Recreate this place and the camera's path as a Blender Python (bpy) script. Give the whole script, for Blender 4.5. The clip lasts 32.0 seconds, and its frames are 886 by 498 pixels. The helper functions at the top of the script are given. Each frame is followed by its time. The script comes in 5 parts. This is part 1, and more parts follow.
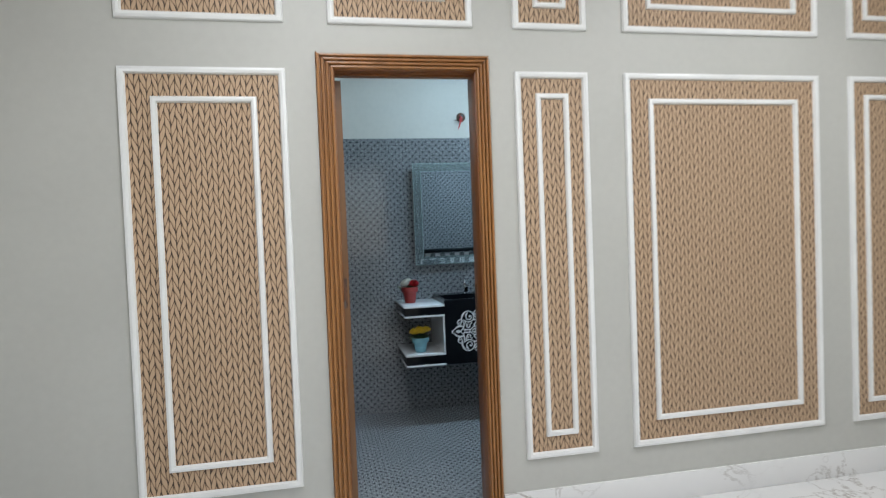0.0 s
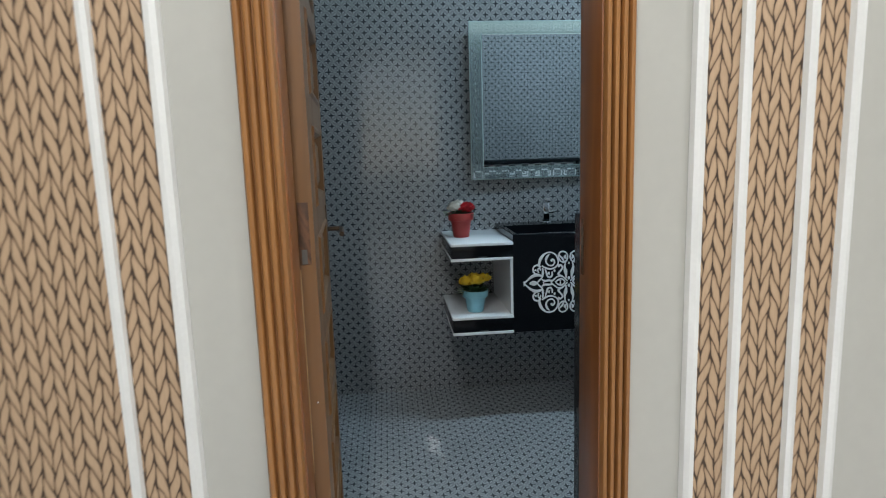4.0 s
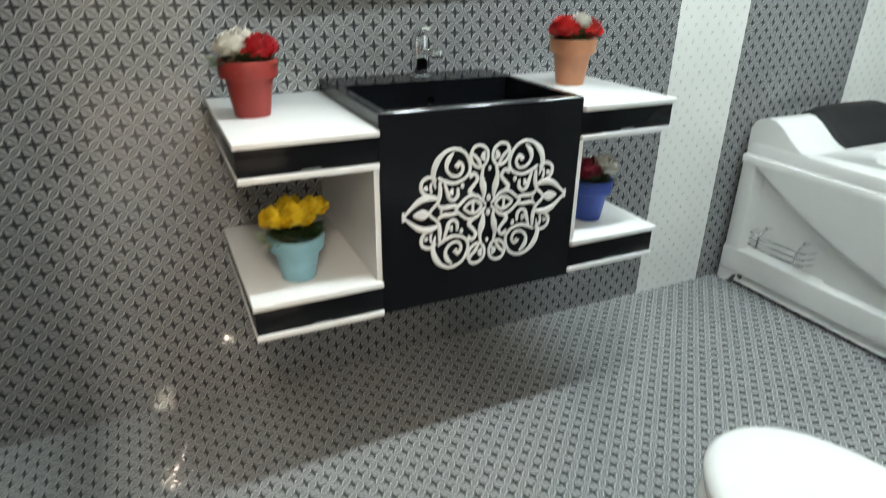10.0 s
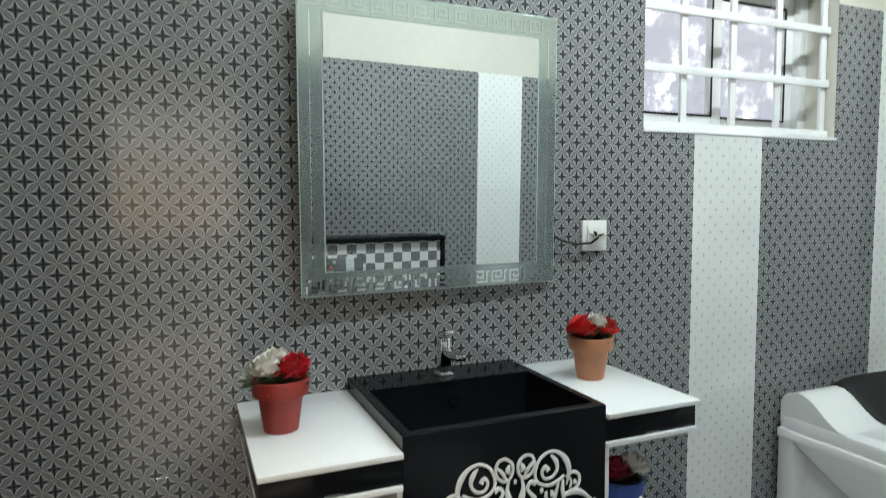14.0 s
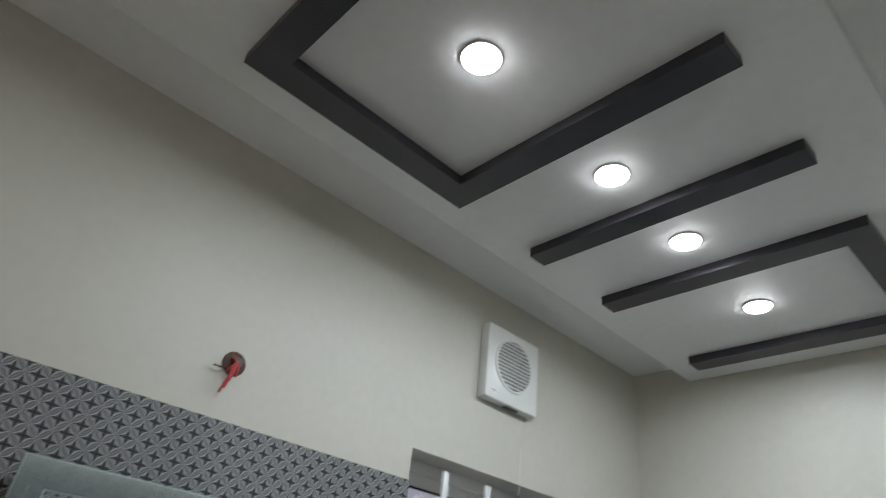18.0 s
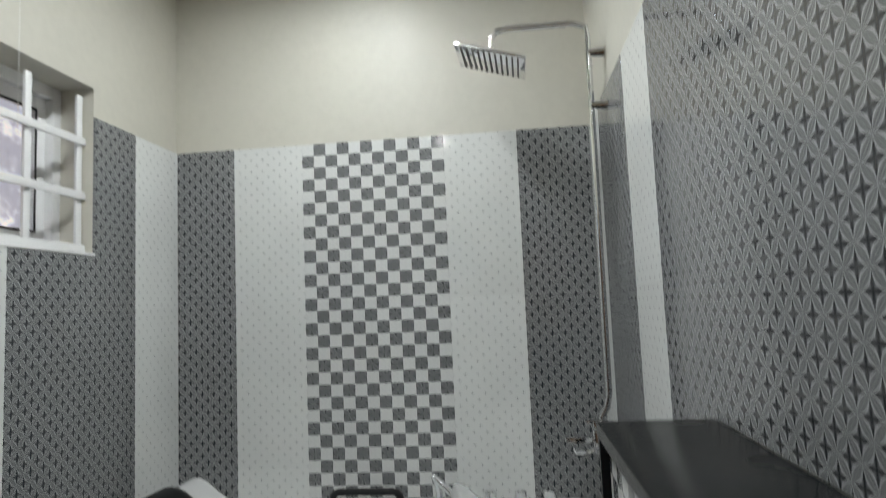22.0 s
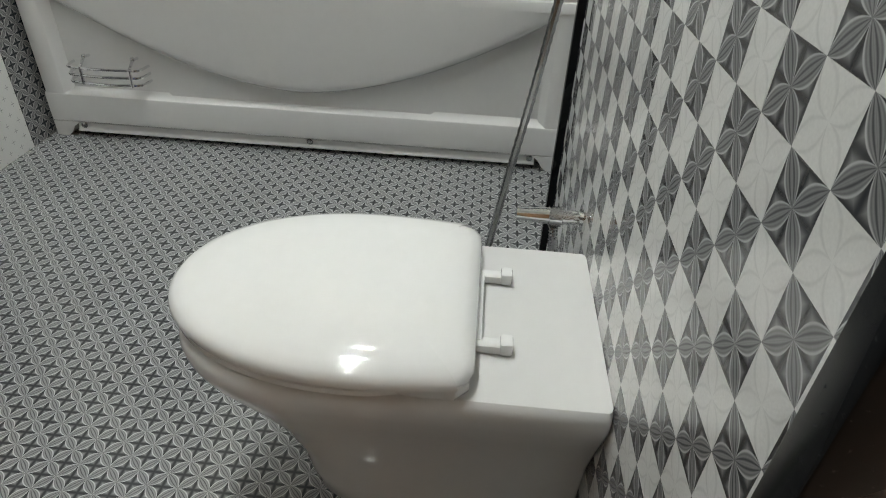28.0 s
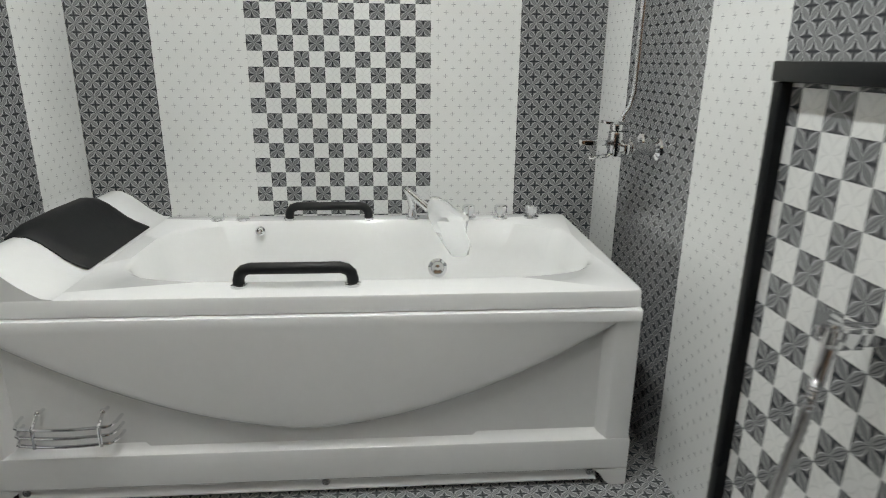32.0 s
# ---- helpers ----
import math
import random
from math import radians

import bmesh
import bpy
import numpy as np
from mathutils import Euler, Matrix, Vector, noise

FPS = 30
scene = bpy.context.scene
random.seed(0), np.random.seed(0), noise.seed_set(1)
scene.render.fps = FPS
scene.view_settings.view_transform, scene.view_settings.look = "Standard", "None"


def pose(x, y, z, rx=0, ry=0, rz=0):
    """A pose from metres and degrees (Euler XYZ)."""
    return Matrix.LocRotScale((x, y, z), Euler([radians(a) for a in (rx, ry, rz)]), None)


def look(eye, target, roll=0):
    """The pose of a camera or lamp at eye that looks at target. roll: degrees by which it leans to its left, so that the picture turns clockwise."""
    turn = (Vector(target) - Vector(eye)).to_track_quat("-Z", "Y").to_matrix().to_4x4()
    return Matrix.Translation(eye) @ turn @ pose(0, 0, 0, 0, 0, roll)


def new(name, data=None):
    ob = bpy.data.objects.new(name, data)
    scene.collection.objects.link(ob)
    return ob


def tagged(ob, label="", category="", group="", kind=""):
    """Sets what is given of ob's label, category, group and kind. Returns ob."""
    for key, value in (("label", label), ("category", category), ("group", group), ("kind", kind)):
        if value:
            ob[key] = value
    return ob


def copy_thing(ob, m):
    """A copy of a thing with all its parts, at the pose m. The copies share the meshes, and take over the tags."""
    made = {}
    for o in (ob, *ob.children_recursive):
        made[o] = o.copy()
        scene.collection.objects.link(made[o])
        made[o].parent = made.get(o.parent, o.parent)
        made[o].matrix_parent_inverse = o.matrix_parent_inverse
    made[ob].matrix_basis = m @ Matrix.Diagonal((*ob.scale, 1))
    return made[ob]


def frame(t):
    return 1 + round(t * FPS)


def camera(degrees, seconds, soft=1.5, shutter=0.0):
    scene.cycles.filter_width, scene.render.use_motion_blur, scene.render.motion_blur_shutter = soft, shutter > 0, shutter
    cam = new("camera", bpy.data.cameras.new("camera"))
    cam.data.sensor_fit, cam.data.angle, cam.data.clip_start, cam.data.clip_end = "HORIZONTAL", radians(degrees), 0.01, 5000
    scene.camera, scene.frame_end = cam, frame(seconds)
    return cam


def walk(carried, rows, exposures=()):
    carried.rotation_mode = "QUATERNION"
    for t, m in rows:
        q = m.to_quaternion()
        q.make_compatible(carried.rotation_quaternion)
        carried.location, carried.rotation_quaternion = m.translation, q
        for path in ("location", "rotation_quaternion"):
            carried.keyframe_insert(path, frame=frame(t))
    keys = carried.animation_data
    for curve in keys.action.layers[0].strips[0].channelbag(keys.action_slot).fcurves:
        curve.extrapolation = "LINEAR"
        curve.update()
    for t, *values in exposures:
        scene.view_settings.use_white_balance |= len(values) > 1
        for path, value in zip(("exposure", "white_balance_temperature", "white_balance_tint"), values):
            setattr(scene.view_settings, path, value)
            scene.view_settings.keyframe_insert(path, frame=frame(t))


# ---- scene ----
cam = camera(71.2, 32.0, soft=1.0, shutter=0.5)
PATH = [
    (0, (0.640, -2.755, 1.400), (1.043, -0.797, 1.338), -2.2),
    (0.5, (0.713, -2.559, 1.381), (1.008, -0.585, 1.254), -2.6),
    (1, (0.788, -2.399, 1.372), (0.990, -0.415, 1.214), -2.1),
    (1.5, (0.829, -2.183, 1.346), (1.015, -0.204, 1.126), -1.7),
    (2, (0.873, -1.971, 1.321), (1.061, 0.008, 1.102), -1.8),
    (2.5, (0.955, -1.759, 1.336), (1.018, 0.228, 1.121), -1.7),
    (3, (0.966, -1.537, 1.305), (1.064, 0.444, 1.051), -1.6),
    (3.5, (0.965, -1.393, 1.298), (1.078, 0.582, 1.002), -1.6),
    (5.5, (0.881, -0.534, 1.231), (1.275, 1.323, 0.601), -1.5),
    (6, (0.946, -0.339, 1.169), (1.261, 1.411, 0.254), -1.3),
    (6.5, (0.945, -0.199, 1.127), (1.344, 1.401, -0.005), 0.7),
    (7, (0.921, -0.055, 1.087), (1.457, 1.403, -0.173), 1.2),
    (7.5, (0.921, 0.042, 1.055), (1.520, 1.413, -0.272), 2.0),
    (8, (0.958, 0.120, 1.043), (1.451, 1.469, -0.348), -0.0),
    (8.5, (1.024, 0.186, 1.074), (1.566, 1.636, -0.192), 0.5),
    (9, (1.085, 0.242, 1.121), (1.660, 1.811, 0.022), 0.7),
    (9.5, (1.093, 0.273, 1.129), (1.725, 1.860, 0.089), 1.0),
    (10, (1.112, 0.361, 1.169), (1.886, 2.009, 0.341), 0.7),
    (10.5, (1.126, 0.425, 1.203), (1.969, 2.095, 0.497), 1.0),
    (11, (1.132, 0.424, 1.218), (1.958, 2.130, 0.578), 0.8),
    (11.5, (1.145, 0.425, 1.238), (1.932, 2.167, 0.648), 0.7),
    (12, (1.152, 0.426, 1.256), (1.955, 2.190, 0.761), 0.6),
    (12.5, (1.143, 0.418, 1.276), (1.938, 2.201, 0.843), 0.8),
    (13, (1.135, 0.408, 1.305), (1.918, 2.219, 0.978), 0.6),
    (13.5, (1.129, 0.392, 1.337), (1.884, 2.226, 1.078), -0.5),
    (15.5, (1.109, 0.327, 1.520), (1.962, 2.097, 1.892), 2.9),
    (16, (1.113, 0.333, 1.573), (1.984, 2.053, 2.105), 3.9),
    (16.5, (1.086, 0.320, 1.593), (1.993, 1.953, 2.306), 5.0),
    (17, (1.082, 0.315, 1.625), (2.037, 1.856, 2.469), 6.1),
    (17.5, (1.107, 0.313, 1.659), (2.093, 1.751, 2.639), 7.1),
    (18, (1.108, 0.328, 1.680), (2.205, 1.623, 2.738), 7.5),
    (18.5, (1.137, 0.338, 1.701), (2.321, 1.481, 2.836), 5.6),
    (19, (1.168, 0.363, 1.705), (2.508, 1.397, 2.771), 3.8),
    (19.5, (1.227, 0.387, 1.704), (2.698, 1.348, 2.661), 1.9),
    (20, (1.256, 0.405, 1.669), (2.848, 1.304, 2.480), 0.9),
    (20.5, (1.295, 0.410, 1.627), (3.018, 1.229, 2.225), 1.1),
    (21, (1.313, 0.397, 1.575), (3.102, 1.118, 2.104), 1.6),
    (21.5, (1.355, 0.426, 1.464), (3.272, 0.811, 1.886), -1.1),
    (22, (1.365, 0.520, 1.379), (3.346, 0.729, 1.558), -2.4),
    (22.5, (1.333, 0.539, 1.296), (3.327, 0.689, 1.281), -3.0),
    (23, (1.326, 0.545, 1.259), (3.314, 0.729, 1.145), -2.1),
    (23.5, (1.325, 0.543, 1.267), (3.297, 0.772, 1.021), -2.2),
    (24, (1.293, 0.556, 1.220), (3.257, 0.749, 0.894), -1.4),
    (24.5, (1.310, 0.548, 1.192), (3.257, 0.758, 0.785), -1.0),
    (25, (1.308, 0.545, 1.100), (3.222, 0.789, 0.576), -0.9),
    (25.5, (1.306, 0.548, 1.066), (3.179, 0.784, 0.408), -0.3),
    (26, (1.301, 0.549, 1.040), (3.135, 0.776, 0.276), -0.0),
    (26.5, (1.299, 0.553, 1.008), (3.057, 0.698, 0.065), 2.2),
    (28.5, (1.295, 0.530, 0.934), (2.919, 0.637, -0.228), 2.3),
    (29, (1.297, 0.531, 0.932), (2.910, 0.645, -0.246), 2.0),
    (29.5, (1.307, 0.550, 0.941), (2.963, 0.685, -0.172), 2.4),
    (30, (1.356, 0.599, 1.001), (3.125, 0.747, 0.080), 2.5),
    (30.5, (1.432, 0.638, 1.061), (3.316, 0.695, 0.392), 2.7),
    (30.8, (1.533, 0.654, 1.116), (3.420, 0.592, 0.458), 1.6),
    (31, (1.570, 0.676, 1.133), (3.469, 0.575, 0.513), 0.7),
    (31.2, (1.616, 0.708, 1.146), (3.524, 0.591, 0.559), 0.6),
    (31.5, (1.660, 0.768, 1.143), (3.575, 0.657, 0.576), 1.1),
    (32, (1.717, 0.903, 1.145), (3.622, 0.756, 0.555), 0.6),
]
EXPOSURES = [(0, -0.22, 6000, 10), (3, -0.4, 6200, 10), (5.5, 0.7, 6250, 8), (6, 1.0, 6250, 5), (7, 1.3, 7200, 9), (8, 0.52, 7800, 13), (9, 0.88, 8200, 14), (10, 0.9, 8300, 15), (11, 0.7, 8200, 13), (12, 0.6, 8250, 14), (13, 0.5, 8100, 13),
             (16, -0.2, 8200, 23), (17, -0.45, 8250, 26), (18, -0.77, 7900, 23), (20, -0.92, 8200, 26), (21, -0.52, 8600, 27), (22, -0.25, 8500, 23), (23, 0.3, 8600, 21), (24, 0.3, 8750, 21), (25, 0.35, 8850, 22), (28.5, 0.35, 9000, 23), (30, 0.33, 8850, 20), (32, 0.35, 8950, 25)]
walk(cam, [(t, look(eye, target, roll)) for t, eye, target, roll in PATH], EXPOSURES)

# ---- world and light ----
world = bpy.data.worlds.new("world")
scene.world = world
world.use_nodes = True
wn = world.node_tree.nodes
sky = wn.new("ShaderNodeTexSky")
sky.sky_type = 'NISHITA'
sky.sun_disc = False
sky.sun_elevation = radians(38)
sky.sun_rotation = radians(200)
world.node_tree.links.new(sky.outputs[0], wn["Background"].inputs[0])
wn["Background"].inputs[1].default_value = 0.1


def lamp(name, kind, m, power, colour, size=0.1, size_y=0.0):
    data = bpy.data.lights.new(name, kind)
    data.energy = power
    data.color = colour
    if kind == 'AREA':
        data.shape = 'RECTANGLE' if size_y else 'DISK'
        data.size = size
        if size_y:
            data.size_y = size_y
    ob = new(name, data)
    ob.matrix_world = m
    return ob


# ---- measures of the bathroom ----
WX, EX, SY, NY = 0.59, 4.0, 0.152, 2.0      # inner faces
CEIL, DROP = 2.995, 2.908
TW, TH, SQ = 0.3175, 0.705, 0.3175 / 6      # wall tile and its printed square
TILE_TOP = TH * 3
BEDY = 0.04                                 # bedroom face of the door wall
DX0, DX1, DZ = 0.755, 1.396, 2.125            # door opening
LAMPX = (0.95, 1.813, 2.39, 2.835, 3.403)
LAMPY = 1.109
SX = 3.2325                                 # a joint of the south wall's tiles

sun = bpy.data.lights.new("sun", 'SUN')
sun.energy, sun.angle, sun.color = 2.0, radians(0.6), (1.0, 0.95, 0.88)
sun_ob = new("sun", sun)
sun_ob.matrix_world = look((0, -6, 6), (0.6, 0, 0))
for lx in LAMPX:
    bulb = lamp("downlight_glow", 'AREA', pose(lx, LAMPY, DROP - 0.0185), 1.5 if lx < 1 else 10.0, (0.60, 0.83, 1.0), 0.092)
# bedroom: an added fill before an assumed window behind the viewer, and ceiling lights
lamp("bedroom_fill_light", 'AREA', look((0.9, -4.3, 1.75), (0.9, 0, 1.3)), 7.0, (1.0, 0.99, 0.97), 2.2, 1.5)
# first three follow floor reflections; the x 2.9 pair is added to brighten the right
for lx, ly in ((0.72, -1.2), (0.72, -2.4), (1.5, -3.45), (2.9, -1.2), (2.9, -2.4)):
    lamp("bedroom_downlight_and_fill", 'AREA', pose(lx, ly, 3.07), 23.0, (1.0, 0.99, 0.96), 0.12)


# ---- materials ----
class Tree:
    """A small helper that writes node trees."""

    def __init__(self, name):
        self.mat = bpy.data.materials.new(name)
        self.mat.use_nodes = True
        self.n, self.l = self.mat.node_tree.nodes, self.mat.node_tree.links
        self.bsdf = self.n["Principled BSDF"]

    def put(self, socket, value):
        if hasattr(value, "is_linked"):
            self.l.new(value, socket)
        else:
            socket.default_value = value

    def m(self, op, a, b=0.0, c=0.0):
        n = self.n.new("ShaderNodeMath")
        n.operation = op
        self.put(n.inputs[0], a), self.put(n.inputs[1], b), self.put(n.inputs[2], c)
        return n.outputs[0]

    def mix(self, f, a, b):
        n = self.n.new("ShaderNodeMix")
        n.data_type = 'RGBA'
        self.put(n.inputs[0], f), self.put(n.inputs[6], a), self.put(n.inputs[7], b)
        return n.outputs[2]

    def noise(self, scale, detail=3.0, rough=0.5, where=None, stretch=None, distort=0.0):
        n = self.n.new("ShaderNodeTexNoise")
        n.inputs["Scale"].default_value, n.inputs["Detail"].default_value = scale, detail
        n.inputs["Roughness"].default_value, n.inputs["Distortion"].default_value = rough, distort
        if where is None:
            where = self.pos()
        if stretch:
            mp = self.n.new("ShaderNodeMapping")
            mp.inputs["Scale"].default_value = stretch
            self.l.new(where, mp.inputs[0])
            where = mp.outputs[0]
        self.l.new(where, n.inputs["Vector"])
        return n.outputs["Fac"]

    def pos(self):
        return self.n.new("ShaderNodeNewGeometry").outputs["Position"]

    def random(self):
        return self.n.new("ShaderNodeObjectInfo").outputs["Random"]

    def ramp(self, f, a, b, lo=0.0, hi=1.0):
        n = self.n.new("ShaderNodeMapRange")
        n.interpolation_type = 'SMOOTHSTEP'
        self.put(n.inputs[0], f), self.put(n.inputs[1], a), self.put(n.inputs[2], b)
        n.inputs[3].default_value, n.inputs[4].default_value = lo, hi
        return n.outputs[0]

    def bump(self, h, strength, dist=0.002):
        n = self.n.new("ShaderNodeBump")
        n.inputs["Strength"].default_value, n.inputs["Distance"].default_value = strength, dist
        self.put(n.inputs["Height"], h)
        self.l.new(n.outputs[0], self.bsdf.inputs["Normal"])

    def done(self, colour, rough, metal=0.0, **more):
        self.put(self.bsdf.inputs["Base Color"], colour)
        self.put(self.bsdf.inputs["Roughness"], rough)
        self.put(self.bsdf.inputs["Metallic"], metal)
        for k, v in more.items():
            self.put(self.bsdf.inputs[k.replace("_", " ")], v)
        return self.mat


def rgb(r, g, b):
    return (r, g, b, 1.0)


def plain(name, colour, rough=0.4, metal=0.0, vary=0.08, scale=6.0, bump=0.0, **more):
    """Paint, plastic, metal: one colour with soft and fine variation."""
    t = Tree(name)
    n1, n2 = t.noise(scale, 3), t.noise(scale * 22, 2)
    f = t.m('ADD', t.m('MULTIPLY', n1, 0.7), t.m('MULTIPLY', n2, 0.3))
    f = t.ramp(f, 0.3, 0.7)
    a = rgb(*[c * (1 - vary) for c in colour])
    b = rgb(*[min(1, c * (1 + vary)) for c in colour])
    if bump:
        t.bump(n2, bump, 0.001)
    r = t.m('MULTIPLY_ADD', n1, rough * 0.3, rough * 0.85)
    return t.done(t.mix(f, a, b), r, metal, **more)


def tile_mat(name, kind, axes, u0, v0, gloss=0.03):
    """Glazed tile with a printed and embossed petal pattern. kind: dark, white or checker."""
    t = Tree(name)
    sep = t.n.new("ShaderNodeSeparateXYZ")
    t.l.new(t.pos(), sep.inputs[0])
    u = t.m('MULTIPLY', t.m('SUBTRACT', sep.outputs["xyz".index(axes[0])], u0), 1 / SQ)
    v = t.m('MULTIPLY', t.m('SUBTRACT', sep.outputs["xyz".index(axes[1])], v0), 1 / SQ)
    a, b = t.m('FRACT', t.m('ADD', u, v)), t.m('FRACT', t.m('SUBTRACT', u, v))
    da, db = t.m('MINIMUM', a, t.m('SUBTRACT', 1.0, a)), t.m('MINIMUM', b, t.m('SUBTRACT', 1.0, b))

    def lens(along, across):
        w = t.m('MULTIPLY', t.m('MULTIPLY', along, t.m('SUBTRACT', 1.0, along)), 0.92)
        return t.m('DIVIDE', across, t.m('ADD', w, 0.004))
    r = t.m('MINIMUM', lens(a, db), lens(b, da))
    inside = t.ramp(r, 0.95, 1.07, 1.0, 0.0)
    wave = t.m('COSINE', t.m('MULTIPLY', t.m('SUBTRACT', r, 0.92), 15.0))
    edge = t.ramp(r, 0.50, 0.88)
    stripes = t.m('ADD', t.m('MULTIPLY_ADD', edge, 0.46, 0.28), t.m('MULTIPLY', wave, t.m('MULTIPLY_ADD', edge, 0.05, 0.19)))
    arm = t.m('MINIMUM', t.m('ABSOLUTE', t.m('SUBTRACT', a, b)), t.m('ABSOLUTE', t.m('SUBTRACT', t.m('ADD', a, b), 1.0)))
    field = t.m('MULTIPLY', t.ramp(arm, 0.015, 0.34), 0.58)
    val = t.m('ADD', t.m('MULTIPLY', inside, stripes), t.m('MULTIPLY', t.m('SUBTRACT', 1.0, inside), field))
    cloud, fine = t.noise(2.6, 3), t.noise(420, 2)
    wear = t.m('MULTIPLY_ADD', cloud, 0.24, 0.88)
    wear = t.m('MULTIPLY', wear, t.m('MULTIPLY_ADD', fine, 0.2, 0.9))
    wear = t.m('MULTIPLY', wear, t.m('MULTIPLY_ADD', t.random(), 0.08, 0.96))
    dark = t.mix(val, rgb(*DARK0), rgb(*DARK1))
    cross = t.m('MULTIPLY', t.ramp(arm, 0.010, 0.040, 1.0, 0.0),
                t.ramp(t.m('MAXIMUM', t.m('ABSOLUTE', t.m('SUBTRACT', a, 0.5)), t.m('ABSOLUTE', t.m('SUBTRACT', b, 0.5))), 0.12, 0.20, 1.0, 0.0))
    white = t.mix(cross, rgb(0.74, 0.75, 0.735), rgb(0.27, 0.28, 0.28))
    if kind == "floor":
        col = t.mix(val, rgb(0.052, 0.056, 0.060), rgb(0.62, 0.635, 0.64))
    elif kind == "dark":
        col = dark
    elif kind == "white":
        col = white
    else:
        par = t.m('FLOORED_MODULO', t.m('ADD', t.m('FLOOR', u), t.m('FLOOR', v)), 2.0)
        soft = t.m('MULTIPLY', t.ramp(r, 0.7, 1.0), t.ramp(r, 1.0, 1.3, 1.0, 0.0))
        pale = t.mix(t.m('MULTIPLY', soft, 0.28), rgb(0.72, 0.73, 0.715), rgb(0.36, 0.37, 0.37))
        deep = t.mix(val, rgb(0.030, 0.033, 0.037), rgb(0.46, 0.47, 0.475))
        col = t.mix(par, deep, pale)
    sc = t.n.new("ShaderNodeMix")
    sc.data_type, sc.blend_type = 'RGBA', 'MULTIPLY'
    sc.inputs[0].default_value = 1.0
    t.l.new(col, sc.inputs[6])
    grey = t.n.new("ShaderNodeCombineColor")
    for i in range(3):
        t.l.new(wear, grey.inputs[i])
    t.l.new(grey.outputs[0], sc.inputs[7])
    relief = cloud if kind == "floor" else t.m('ADD', val, t.m('MULTIPLY', cloud, 0.4))
    t.bump(relief, {"floor": 0.05, "white": 0.015}.get(kind, 0.06), 0.0012)
    return t.done(sc.outputs[2], t.m('MULTIPLY_ADD', t.noise(9, 3), gloss * 0.8, gloss * 0.6), 0.0, Specular_IOR_Level=0.5)


DARK0, DARK1 = (0.028, 0.031, 0.035), (0.54, 0.55, 0.555)


def wood(name, dark, light, grain=(1, 1, 1), rough=0.32):
    t = Tree(name)
    s = tuple(g * 7 for g in grain)
    big = t.noise(1.0, 4, 0.6, stretch=s, distort=1.6)
    fine = t.noise(9.0, 3, 0.6, stretch=s)
    w = t.m('FRACT', t.m('MULTIPLY', big, 6.0))
    rings = t.m('ABSOLUTE', t.m('SUBTRACT', w, 0.5))
    f = t.m('ADD', t.m('MULTIPLY', rings, 0.9), t.m('MULTIPLY', fine, 0.5))
    t.bump(f, 0.04, 0.001)
    return t.done(t.mix(t.ramp(f, 0.25, 0.85), rgb(*dark), rgb(*light)), t.m('MULTIPLY_ADD', fine, 0.2, rough - 0.08))


def marble(name):
    t = Tree(name)
    n = t.noise(2.2, 6, 0.6, distort=1.4)
    vein = t.ramp(t.m('ABSOLUTE', t.m('SUBTRACT', n, 0.5)), 0.0, 0.018, 1.0, 0.0)
    vein = t.m('MULTIPLY', vein, t.ramp(t.noise(1.1, 2), 0.45, 0.62))
    col = t.mix(t.noise(3.1, 4), rgb(0.80, 0.79, 0.77), rgb(0.72, 0.71, 0.70))
    return t.done(t.mix(t.m('MULTIPLY', vein, 0.7), col, rgb(0.30, 0.26, 0.22)), 0.12)


def granite(name, base, rough):
    t = Tree(name)
    f = t.ramp(t.noise(260, 3, 0.7), 0.62, 0.72)
    c = t.noise(3.0, 4)
    col = t.mix(f, rgb(*base), rgb(*[b * 2.2 + 0.01 for b in base]))
    t.bump(c, 0.02, 0.001)
    r = t.m('MULTIPLY_ADD', c, 0.18, rough)
    return t.done(col, r, 0.0, Specular_IOR_Level=0.14)


